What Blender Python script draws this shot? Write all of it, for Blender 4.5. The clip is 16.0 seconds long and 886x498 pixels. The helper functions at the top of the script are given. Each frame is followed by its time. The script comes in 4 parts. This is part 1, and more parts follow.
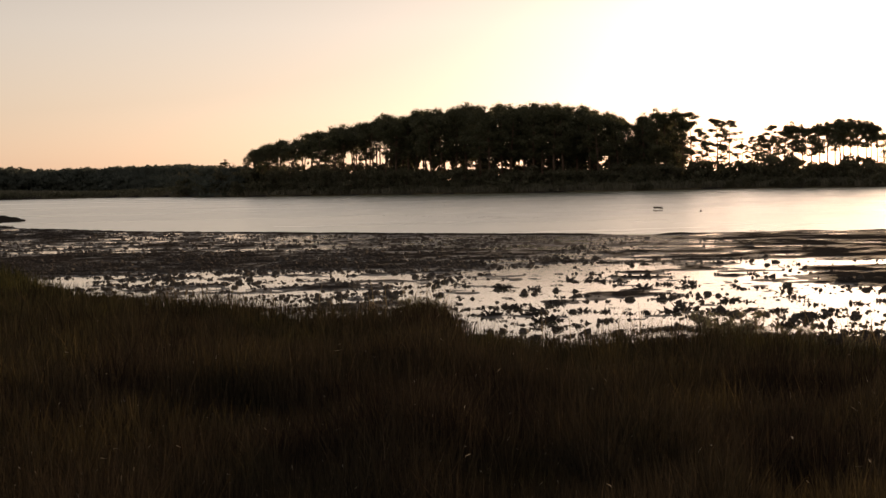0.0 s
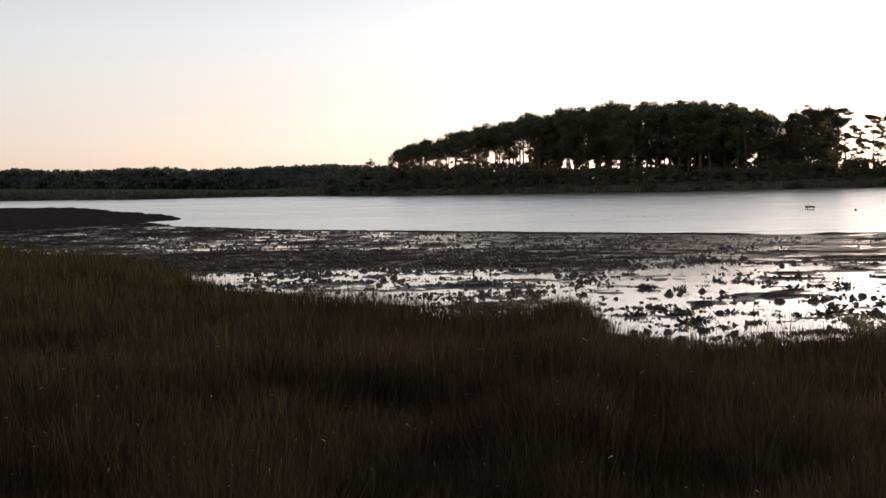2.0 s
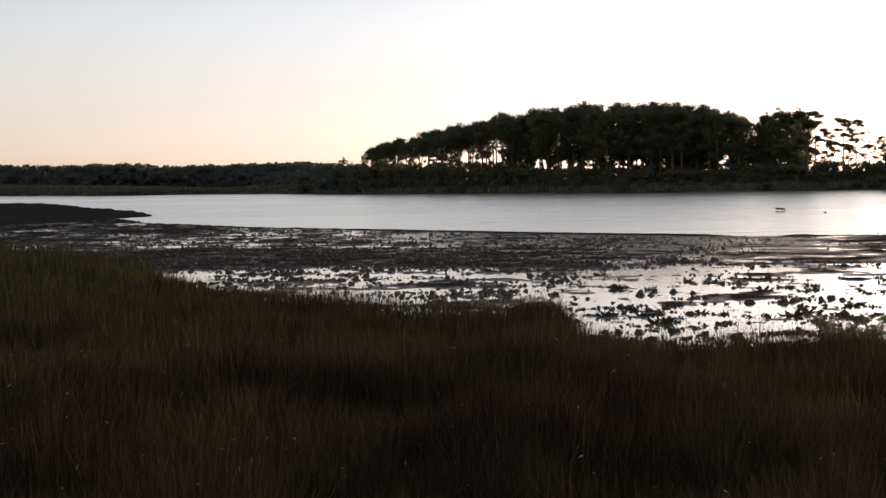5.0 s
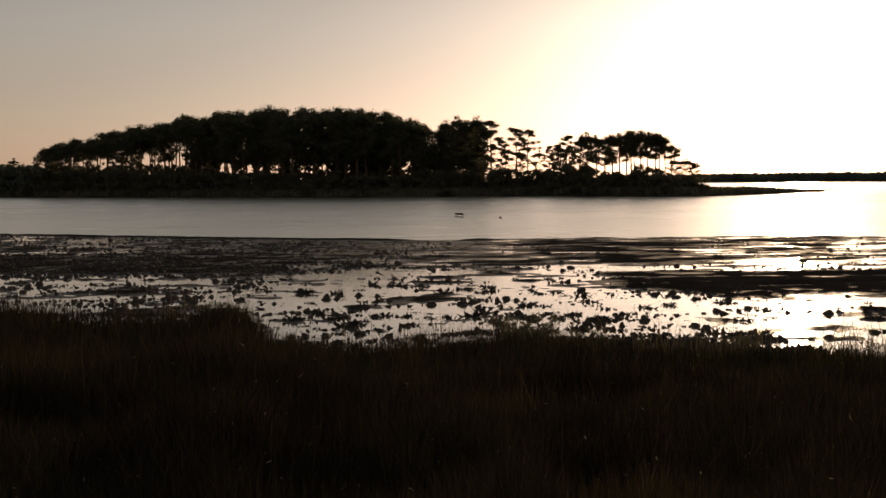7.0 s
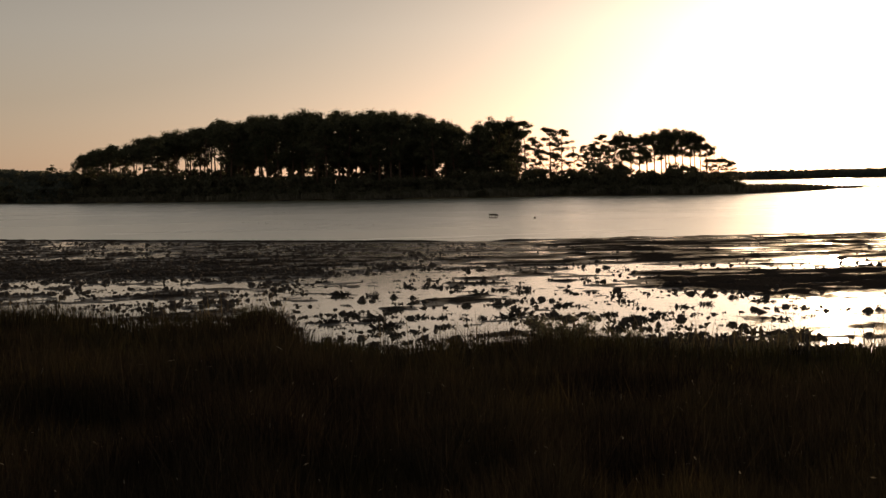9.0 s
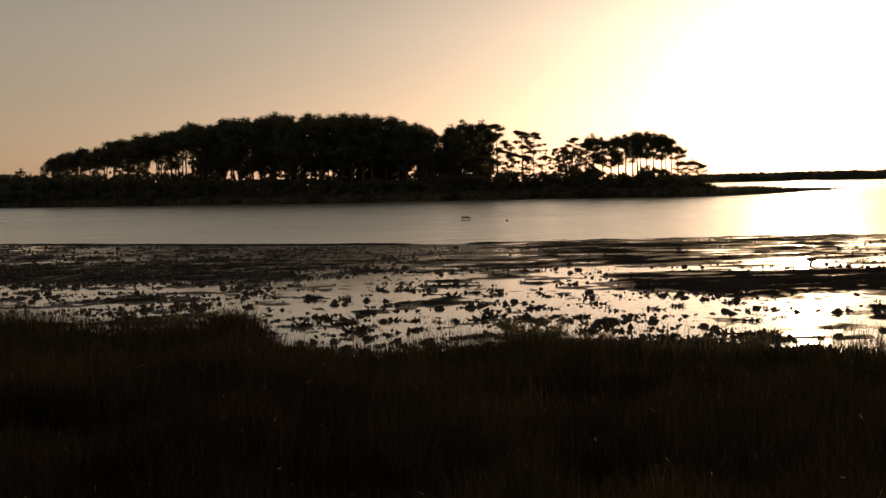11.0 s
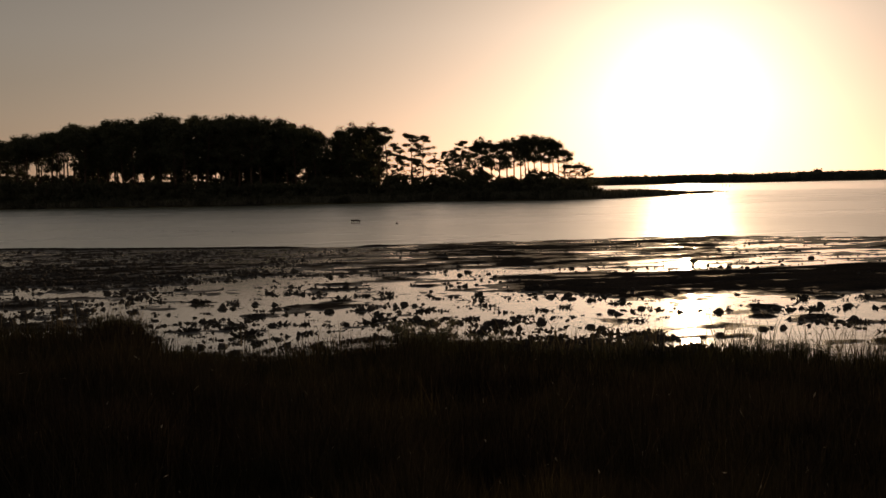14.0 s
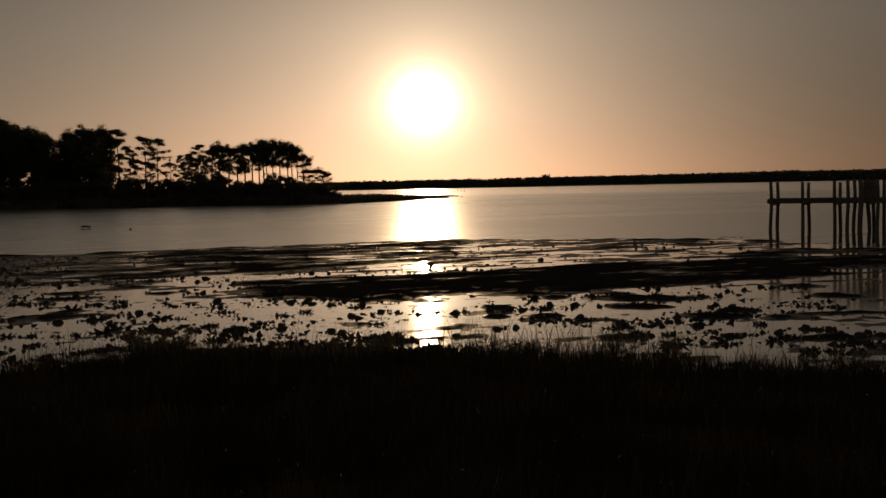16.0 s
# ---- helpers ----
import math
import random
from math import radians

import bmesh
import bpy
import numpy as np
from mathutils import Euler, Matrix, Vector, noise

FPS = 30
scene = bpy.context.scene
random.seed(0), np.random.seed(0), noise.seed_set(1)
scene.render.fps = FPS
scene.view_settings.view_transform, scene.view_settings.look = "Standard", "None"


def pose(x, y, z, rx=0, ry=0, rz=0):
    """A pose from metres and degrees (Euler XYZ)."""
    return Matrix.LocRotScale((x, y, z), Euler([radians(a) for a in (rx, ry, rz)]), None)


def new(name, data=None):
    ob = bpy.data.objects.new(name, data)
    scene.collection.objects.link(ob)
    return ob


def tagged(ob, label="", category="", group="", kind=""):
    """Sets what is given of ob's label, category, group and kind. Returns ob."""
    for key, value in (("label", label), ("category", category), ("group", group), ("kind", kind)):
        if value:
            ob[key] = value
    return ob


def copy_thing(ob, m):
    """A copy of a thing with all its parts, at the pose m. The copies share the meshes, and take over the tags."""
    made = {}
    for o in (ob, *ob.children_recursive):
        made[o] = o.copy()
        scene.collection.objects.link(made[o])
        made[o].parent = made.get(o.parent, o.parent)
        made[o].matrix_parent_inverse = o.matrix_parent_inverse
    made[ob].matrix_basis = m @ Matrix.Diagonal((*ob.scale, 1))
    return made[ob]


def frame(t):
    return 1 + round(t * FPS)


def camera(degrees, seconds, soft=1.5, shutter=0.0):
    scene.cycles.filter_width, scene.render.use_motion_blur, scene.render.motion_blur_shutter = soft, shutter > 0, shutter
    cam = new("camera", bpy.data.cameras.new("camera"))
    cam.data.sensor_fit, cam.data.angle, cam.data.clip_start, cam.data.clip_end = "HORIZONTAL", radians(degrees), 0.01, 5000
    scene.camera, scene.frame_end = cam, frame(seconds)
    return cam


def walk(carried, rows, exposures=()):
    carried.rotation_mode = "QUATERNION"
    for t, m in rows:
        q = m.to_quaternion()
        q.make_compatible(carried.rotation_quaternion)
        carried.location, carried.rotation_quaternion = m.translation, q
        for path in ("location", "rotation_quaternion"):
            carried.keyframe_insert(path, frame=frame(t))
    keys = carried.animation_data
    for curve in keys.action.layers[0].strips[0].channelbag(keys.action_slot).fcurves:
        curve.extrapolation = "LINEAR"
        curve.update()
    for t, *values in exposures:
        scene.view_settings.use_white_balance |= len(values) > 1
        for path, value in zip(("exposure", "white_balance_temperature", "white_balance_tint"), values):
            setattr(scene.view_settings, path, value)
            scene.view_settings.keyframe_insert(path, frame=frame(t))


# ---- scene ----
from collections import defaultdict

# ---------------------------------------------------------------- camera
EYE = 3.2            # height of the lens above the water
LENS = 41.5
PATH = [  # seconds, yaw, pitch, roll
    (0.0, 0.13, -3.36, -1.36),
    (0.5, 2.97, -3.16, -1.59),
    (1.0, 4.33, -3.23, -1.46),
    (1.5, 5.57, -3.29, -1.52),
    (2.0, 7.13, -3.24, -1.48),
    (2.5, 8.81, -3.30, -1.76),
    (3.0, 11.57, -3.26, -1.86),
    (3.2, 12.95, -3.68, -1.75),
    (3.7, 14.25, -3.75, -1.58),
    (4.2, 12.25, -3.62, -1.38),
    (4.8, 7.55, -3.4, -1.12),
    (5.3, 3.19, -3.26, -0.94),
    (5.5, 1.60, -3.70, -1.16),
    (6.0, -2.20, -3.55, -0.63),
    (6.5, -5.85, -3.23, -0.38),
    (7.0, -9.53, -3.27, -0.43),
    (7.5, -9.54, -3.13, -0.81),
    (8.0, -8.54, -3.05, -1.06),
    (8.5, -7.91, -3.22, -1.23),
    (9.0, -7.83, -3.19, -1.16),
    (11.5, -9.58, -2.96, -1.31),
    (12.0, -9.91, -2.74, -1.35),
    (12.5, -10.29, -2.98, -1.31),
    (13.0, -10.64, -3.06, -1.50),
    (13.5, -12.20, -3.46, -1.45),
    (14.0, -14.58, -3.05, -1.23),
    (14.5, -17.65, -2.94, -1.20),
    (15.0, -20.26, -2.72, -1.32),
    (15.5, -23.19, -2.88, -1.42),
    (16.0, -27.30, -3.08, -1.15),
]
EXPOSURES = [  # seconds, stops, white balance
    (0.0, 0.68, 7400, 16), (1.0, 1.0, 6550, 14), (3.0, 1.1, 5800, 10), (5.5, 0.92, 5950, 11), (6.5, 0.14, 6500, 11), (7.0, -0.35, 6900, 12),
    (7.5, -0.5, 6900, 11), (9.0, -0.33, 7300, 11), (11.5, -0.55, 7900, 12), (12.5, -0.65, 7900, 12), (13.5, -0.92, 7700, 13), (14.0, -1.08, 7400, 13),
    (14.5, -2.05, 7500, 12), (15.0, -3.4, 8200, 14), (15.5, -2.67, 7700, 12), (16.0, -2.22, 7700, 12)]
cam = camera(LENS, 16.0, soft=1.5)
walk(cam, [(t, pose(0, 0, EYE, 90 + p, 0, y) @ pose(0, 0, 0, 0, 0, r)) for t, y, p, r in PATH], EXPOSURES)

# ---------------------------------------------------------------- light
SUN_AZ, SUN_EL = 26.5, 4.0       # degrees clockwise from +y, and up
sun_way = Vector((math.sin(radians(SUN_AZ)) * math.cos(radians(SUN_EL)),
                  math.cos(radians(SUN_AZ)) * math.cos(radians(SUN_EL)), math.sin(radians(SUN_EL))))


def make_world():
    w = bpy.data.worlds.new("evening_sky")
    scene.world = w
    w.use_nodes = True
    nt = w.node_tree
    nt.nodes.clear()
    N, L = nt.nodes.new, nt.links.new

    def math_node(op, a, b=None):
        n = N("ShaderNodeMath")
        n.operation = op
        for i, v in enumerate((a, b)):
            if v is None:
                continue
            if isinstance(v, (int, float)):
                n.inputs[i].default_value = v
            else:
                L(v, n.inputs[i])
        return n.outputs[0]

    sky = N("ShaderNodeTexSky")
    sky.sky_type = "NISHITA"
    sky.sun_disc = False
    sky.sun_elevation = radians(SUN_EL)
    sky.sun_rotation = radians(SUN_AZ)
    sky.air_density, sky.dust_density, sky.ozone_density = 0.9, 0.6, 1.5
    base = N("ShaderNodeBackground")
    # evening haze takes most of the colour out of the sky
    pale = N("ShaderNodeHueSaturation")
    pale.inputs["Saturation"].default_value = 0.36
    L(sky.outputs[0], pale.inputs["Color"])
    tint = N("ShaderNodeMix")
    tint.data_type, tint.blend_type = "RGBA", "MULTIPLY"
    tint.inputs[0].default_value = 1.0
    # peach low down, greyer higher up
    way = N("ShaderNodeTexCoord")
    split = N("ShaderNodeSeparateXYZ")
    L(way.outputs["Generated"], split.inputs[0])
    band = N("ShaderNodeValToRGB")
    stops = ((0.0, (0.8, 0.58, 0.43, 1)), (0.06, (0.98, 0.8, 0.7, 1)), (0.13, (1.09, 0.97, 0.91, 1)), (0.35, (1.02, 0.95, 0.88, 1)), (1.0, (0.88, 0.97, 1.12, 1)))
    for p, c in stops[1:-1]:
        band.color_ramp.elements.new(p)
    for e, (p, c) in zip(band.color_ramp.elements, stops):
        e.position, e.color = p, c
    L(split.outputs["Z"], band.inputs[0])
    L(band.outputs[0], tint.inputs[7])
    L(pale.outputs[0], tint.inputs[6])
    # the low sky darkens towards the north, to the side of the sun
    dusk = N("ShaderNodeMapRange")
    dusk.interpolation_type = "SMOOTHSTEP"
    dusk.inputs["From Min"].default_value, dusk.inputs["From Max"].default_value = 0.42, 0.8
    dusk.inputs["To Min"].default_value, dusk.inputs["To Max"].default_value = 0.0, 0.47
    L(split.outputs["X"], dusk.inputs["Value"])
    clear = N("ShaderNodeMapRange")
    clear.interpolation_type = "SMOOTHSTEP"
    clear.inputs["From Min"].default_value, clear.inputs["From Max"].default_value = 0.03, 0.2
    clear.inputs["To Min"].default_value, clear.inputs["To Max"].default_value = 1.0, 0.3
    L(split.outputs["Z"], clear.inputs["Value"])
    lightness = math_node("SUBTRACT", 1.0, math_node("MULTIPLY", dusk.outputs[0], clear.outputs[0]))
    L(tint.outputs[2], base.inputs["Color"])
    L(math_node("MULTIPLY", lightness, 0.108), base.inputs["Strength"])
    # haze lit up round the sun: three widths of glow, in degrees
    tc = N("ShaderNodeTexCoord")
    dot = N("ShaderNodeVectorMath")
    dot.operation = "DOT_PRODUCT"
    L(tc.outputs["Generated"], dot.inputs[0])
    dot.inputs[1].default_value = sun_way
    angle = math_node("DEGREES", math_node("ARCCOSINE", math_node("MINIMUM", dot.outputs["Value"], 1.0)))
    # pale haze that fills the whole sky
    veil = N("ShaderNodeBackground")
    veil.inputs["Color"].default_value = (1.0, 0.93, 0.9, 1)
    L(math_node("MULTIPLY", lightness, 0.09), veil.inputs["Strength"])
    both = N("ShaderNodeAddShader")
    L(base.outputs[0], both.inputs[0])
    L(veil.outputs[0], both.inputs[1])
    out = both.outputs[0]
    # thicker air low down dims the glow
    low = N("ShaderNodeMapRange")
    low.interpolation_type = "SMOOTHSTEP"
    low.inputs["From Min"].default_value, low.inputs["From Max"].default_value = -0.01, 0.075
    low.inputs["To Min"].default_value, low.inputs["To Max"].default_value = 0.38, 1.0
    L(split.outputs["Z"], low.inputs["Value"])
    for width, strength, colour in ((0.6, 40.0, (1.0, 0.9, 0.72, 1)), (2.4, 5.0, (1.0, 0.8, 0.54, 1)), (8.0, 0.3, (1.0, 0.68, 0.5, 1))):
        glow = N("ShaderNodeBackground")
        glow.inputs["Color"].default_value = colour
        lit = math_node("MULTIPLY", math_node("EXPONENT", math_node("DIVIDE", angle, -width)), strength)
        L(math_node("MULTIPLY", lit, low.outputs[0]), glow.inputs["Strength"])
        add = N("ShaderNodeAddShader")
        L(out, add.inputs[0])
        L(glow.outputs[0], add.inputs[1])
        out = add.outputs[0]
    end = N("ShaderNodeOutputWorld")
    L(out, end.inputs["Surface"])


make_world()
sun_data = bpy.data.lights.new("sun", "SUN")
sun_data.energy, sun_data.angle, sun_data.color = 3.0, radians(0.53), (1.0, 0.72, 0.45)
sun = new("sun", sun_data)
sun.matrix_world = Matrix.Translation((0, 0, 60)) @ sun_way.to_track_quat("Z", "Y").to_matrix().to_4x4()

# ---------------------------------------------------------------- materials


def material(name, rough=0.8, metallic=0.0, spec=0.5):
    m = bpy.data.materials.new(name)
    m.use_nodes = True
    nt = m.node_tree
    b = nt.nodes["Principled BSDF"]
    b.inputs["Roughness"].default_value = rough
    b.inputs["Metallic"].default_value = metallic
    b.inputs["Specular IOR Level"].default_value = spec
    return m, nt, b


def noise_node(nt, scale, detail=4.0, rough=0.55, coords=None):
    n = nt.nodes.new("ShaderNodeTexNoise")
    n.inputs["Scale"].default_value = scale
    n.inputs["Detail"].default_value = detail
    n.inputs["Roughness"].default_value = rough
    if coords is None:
        coords = nt.nodes.new("ShaderNodeTexCoord").outputs["Object"]
    nt.links.new(coords, n.inputs["Vector"])
    return n


def ramp_node(nt, fac, stops):
    r = nt.nodes.new("ShaderNodeValToRGB")
    el = r.color_ramp.elements
    while len(el) < len(stops):
        el.new(0.5)
    for e, (p, c) in zip(el, stops):
        e.position, e.color = p, (*c, 1)
    nt.links.new(fac, r.inputs[0])
    return r


def mix_colour(nt, a, b, fac, mode="MULTIPLY"):
    n = nt.nodes.new("ShaderNodeMix")
    n.data_type, n.blend_type = "RGBA", mode
    if isinstance(fac, (int, float)):
        n.inputs[0].default_value = fac
    else:
        nt.links.new(fac, n.inputs[0])
    nt.links.new(a, n.inputs[6])
    nt.links.new(b, n.inputs[7])
    return n.outputs[2]


def bump_node(nt, b, height, strength, distance):
    n = nt.nodes.new("ShaderNodeBump")
    n.inputs["Strength"].default_value = strength
    n.inputs["Distance"].default_value = distance
    nt.links.new(height, n.inputs["Height"])
    nt.links.new(n.outputs[0], b.inputs["Normal"])
    return n


def two_scale(name, stops, fine, coarse, coarse_stops, rough=0.8, bump=0.4, dist=0.02, spec=0.4):
    """A surface with grain and larger stains."""
    m, nt, b = material(name, rough, spec=spec)
    n1, n2 = noise_node(nt, fine), noise_node(nt, coarse, 3.0)
    c1, c2 = ramp_node(nt, n1.outputs[0], stops), ramp_node(nt, n2.outputs[0], coarse_stops)
    nt.links.new(mix_colour(nt, c1.outputs[0], c2.outputs[0], 1.0), b.inputs["Base Color"])
    bump_node(nt, b, n1.outputs[0], bump, dist)
    return m


def leaf_material(name, stops, translucent=0.25, coarse=0.0, coarse_stops=None, rough=0.6, greener=None, spec=0.0):
    """Foliage: each leaf or blade has its own shade, and lets some light through."""
    m, nt, b = material(name, rough, spec=spec)
    g = nt.nodes.new("ShaderNodeNewGeometry")
    c = ramp_node(nt, g.outputs["Random Per Island"], stops).outputs[0]
    if coarse:
        n = noise_node(nt, coarse, 3.0, coords=g.outputs["Position"])
        c = mix_colour(nt, c, ramp_node(nt, n.outputs[0], coarse_stops).outputs[0], 1.0)
    if greener:
        # greener growth low on the bank, where it is wet, and along one side of it
        xyz = nt.nodes.new("ShaderNodeSeparateXYZ")
        nt.links.new(g.outputs["Position"], xyz.inputs[0])
        most = nt.nodes.new("ShaderNodeMath")
        most.operation = "MAXIMUM"
        for k, (axis, span_of) in enumerate(((2, greener[0]), (0, greener[1]))):
            span = nt.nodes.new("ShaderNodeMapRange")
            span.inputs["From Min"].default_value, span.inputs["From Max"].default_value = span_of
            nt.links.new(xyz.outputs[axis], span.inputs["Value"])
            nt.links.new(span.outputs[0], most.inputs[k])
        tone = nt.nodes.new("ShaderNodeRGB")
        tone.outputs[0].default_value = (1.0, 1.22, 0.9, 1)
        c = mix_colour(nt, c, tone.outputs[0], most.outputs[0])
    nt.links.new(c, b.inputs["Base Color"])
    t = nt.nodes.new("ShaderNodeBsdfTranslucent")
    nt.links.new(c, t.inputs["Color"])
    mx = nt.nodes.new("ShaderNodeMixShader")
    mx.inputs[0].default_value = translucent
    nt.links.new(b.outputs[0], mx.inputs[1])
    nt.links.new(t.outputs[0], mx.inputs[2])
    nt.links.new(mx.outputs[0], nt.nodes["Material Output"].inputs["Surface"])
    return m


def water_material(name, rough, scale, strength, dist, stretch=(1, 1, 1), extra_coat=1.0, silt=(0.11, 0.098, 0.06, 1), swell=0.0, lee=None):
    m, nt, b = material(name, rough)
    b.inputs["Base Color"].default_value = silt
    b.inputs["IOR"].default_value = 1.33
    b.inputs["Coat Weight"].default_value = extra_coat          # second reflecting layer, added to brighten the sky's reflection
    b.inputs["Coat Roughness"].default_value = rough
    b.inputs["Coat IOR"].default_value = 1.7
    g = nt.nodes.new("ShaderNodeNewGeometry")
    mp = nt.nodes.new("ShaderNodeMapping")
    mp.inputs["Scale"].default_value = stretch
    nt.links.new(g.outputs["Position"], mp.inputs["Vector"])
    n = noise_node(nt, scale, 3.0, 0.5, mp.outputs[0])
    first = bump_node(nt, b, n.outputs[0], strength, dist)
    if swell:
        # wavelets that run along the wind
        wm = nt.nodes.new("ShaderNodeMapping")
        wm.inputs["Rotation"].default_value = (0, 0, radians(-27))
        wm.inputs["Scale"].default_value = (1, 0.16, 1)
        nt.links.new(g.outputs["Position"], wm.inputs["Vector"])
        wave = noise_node(nt, 0.55, 3.0, 0.6, wm.outputs[0])
        second = bump_node(nt, b, wave.outputs[0], 1.0, swell)
        nt.links.new(first.outputs[0], second.inputs["Normal"])
    # lanes of smoother and rougher water, as the wind leaves them
    lane = nt.nodes.new("ShaderNodeMapping")
    lane.inputs["Rotation"].default_value = (0, 0, radians(12))
    lane.inputs["Scale"].default_value = (0.25, 1, 1)
    nt.links.new(g.outputs["Position"], lane.inputs["Vector"])
    wind = noise_node(nt, 0.022, 4.0, 0.6, lane.outputs[0])
    span = nt.nodes.new("ShaderNodeMapRange")
    span.inputs["From Min"].default_value, span.inputs["From Max"].default_value = 0.3, 0.7
    span.inputs["To Min"].default_value, span.inputs["To Max"].default_value = rough * 0.75, rough * 1.25
    nt.links.new(wind.outputs[0], span.inputs["Value"])
    out = span.outputs[0]
    if lee:
        # smoother water farther up the bay
        far = nt.nodes.new("ShaderNodeVectorMath")
        far.operation = "LENGTH"
        nt.links.new(g.outputs["Position"], far.inputs[0])
        calm = nt.nodes.new("ShaderNodeMapRange")
        calm.inputs["From Min"].default_value, calm.inputs["From Max"].default_value = lee[:2]
        calm.inputs["To Min"].default_value, calm.inputs["To Max"].default_value = 1.0, lee[2]
        nt.links.new(far.outputs["Value"], calm.inputs["Value"])
        both = nt.nodes.new("ShaderNodeMath")
        both.operation = "MULTIPLY"
        nt.links.new(out, both.inputs[0])
        nt.links.new(calm.outputs[0], both.inputs[1])
        out = both.outputs[0]
    nt.links.new(out, b.inputs["Roughness"])
    return m


GREY = [(0.3, (0.7, 0.7, 0.7)), (0.7, (1.15, 1.12, 1.1))]
M_SOIL = two_scale("bank_soil", [(0.3, (0.025, 0.018, 0.012)), (0.7, (0.06, 0.042, 0.028))], 9, 0.6, GREY, 0.9, 0.6, 0.03, 0.0)
M_MUD = two_scale("tidal_mud", [(0.3, (0.022, 0.019, 0.017)), (0.7, (0.05, 0.043, 0.037))], 14, 0.5, GREY, 0.9, 0.8, 0.03, 0.0)


def wet_below(m, low, high, spec, rough):
    """Mud that stands barely out of the water stays wet and shines a little; higher up it is dull."""
    nt = m.node_tree
    b = nt.nodes["Principled BSDF"]
    g = nt.nodes.new("ShaderNodeNewGeometry")
    xyz = nt.nodes.new("ShaderNodeSeparateXYZ")
    nt.links.new(g.outputs["Position"], xyz.inputs[0])
    n = noise_node(nt, 1.3, 4.0, 0.6, g.outputs["Position"])
    lift = nt.nodes.new("ShaderNodeMath")
    lift.operation = "MULTIPLY_ADD"
    lift.inputs[1].default_value, lift.inputs[2].default_value = 0.04, -0.02
    nt.links.new(n.outputs[0], lift.inputs[0])
    total = nt.nodes.new("ShaderNodeMath")
    nt.links.new(xyz.outputs[2], total.inputs[0])
    nt.links.new(lift.outputs[0], total.inputs[1])
    for socket, (wet, dry) in (("Specular IOR Level", (spec, 0.0)), ("Roughness", (rough, 0.9))):
        span = nt.nodes.new("ShaderNodeMapRange")
        span.inputs["From Min"].default_value, span.inputs["From Max"].default_value = low, high
        span.inputs["To Min"].default_value, span.inputs["To Max"].default_value = wet, dry
        nt.links.new(total.outputs[0], span.inputs["Value"])
        nt.links.new(span.outputs[0], b.inputs[socket])


wet_below(M_MUD, 0.004, 0.03, 0.25, 0.5)
M_LAND = two_scale("marsh_soil", [(0.3, (0.06, 0.05, 0.03)), (0.7, (0.12, 0.1, 0.06))], 2, 0.1, GREY, 0.9, 0.5, 0.05, 0.03)
M_BAY = water_material("bay_water", 0.28, 1.6, 1.0, 0.02, (1, 1, 1), silt=(0.15, 0.16, 0.075, 1), swell=0.3, lee=(300, 430, 0.35))
M_POOL = water_material("pool_water", 0.1, 2.5, 0.5, 0.012, extra_coat=0.25)
M_GRASS = leaf_material("dry_marsh_grass", [(0.0, (0.02, 0.0175, 0.0135)), (0.45, (0.041, 0.036, 0.026)), (0.8, (0.05, 0.047, 0.032)), (0.94, (0.07, 0.06, 0.04)), (1.0, (0.11, 0.092, 0.06))],
                        0.18, 0.7, [(0.35, (0.45, 0.375, 0.42)), (0.47, (1.03, 0.87, 0.79)), (0.55, (0.78, 0.72, 0.67)), (0.66, (1.5, 1.25, 0.86))], greener=((0.9, 0.3), (-3.5, -11.0)))
M_STRAW = leaf_material("pale_straw", [(0.0, (0.2, 0.16, 0.11)), (1.0, (0.55, 0.48, 0.38))], 0.3)
M_STALK = leaf_material("dry_stalk", [(0.0, (0.12, 0.085, 0.045)), (1.0, (0.26, 0.2, 0.11))], 0.15)
M_PINE = leaf_material("pine_needles", [(0.0, (0.062, 0.066, 0.038)), (0.7, (0.105, 0.105, 0.06)), (1.0, (0.14, 0.135, 0.08))], 0.5, spec=0.12)
M_SHRUB = leaf_material("shrub_leaves", [(0.0, (0.062, 0.062, 0.04)), (0.7, (0.105, 0.1, 0.062)), (1.0, (0.14, 0.13, 0.085))], 0.5, spec=0.12)
M_MARSH = leaf_material("far_marsh_grass", [(0.0, (0.09, 0.084, 0.06)), (1.0, (0.16, 0.15, 0.11))], 0.2)
M_WOODS = leaf_material("far_foliage", [(0.0, (0.072, 0.083, 0.07)), (1.0, (0.096, 0.106, 0.088))], 0.4, spec=0.0)
M_BARK = two_scale("pine_bark", [(0.3, (0.07, 0.045, 0.03)), (0.7, (0.16, 0.1, 0.07))], 6, 0.7, GREY, 0.9, 0.8, 0.03)
M_WOOD = two_scale("weathered_wood", [(0.3, (0.1, 0.08, 0.065)), (0.7, (0.2, 0.17, 0.14))], 12, 1.2, GREY, 0.85, 0.5, 0.01)
M_SHELL = two_scale("oyster_shell", [(0.3, (0.035, 0.03, 0.026)), (0.7, (0.1, 0.09, 0.08))], 25, 4, GREY, 0.75, 0.6, 0.01, 0.02)
M_PALE = two_scale("pale_boards", [(0.3, (0.4, 0.42, 0.45)), (0.7, (0.55, 0.57, 0.6))], 8, 0.8, GREY, 0.8, 0.3, 0.01)
M_FLOAT = two_scale("float_plastic", [(0.3, (0.05, 0.05, 0.05)), (0.7, (0.09, 0.085, 0.08))], 30, 5, GREY, 0.5, 0.2, 0.004)

# ---------------------------------------------------------------- mesh helpers


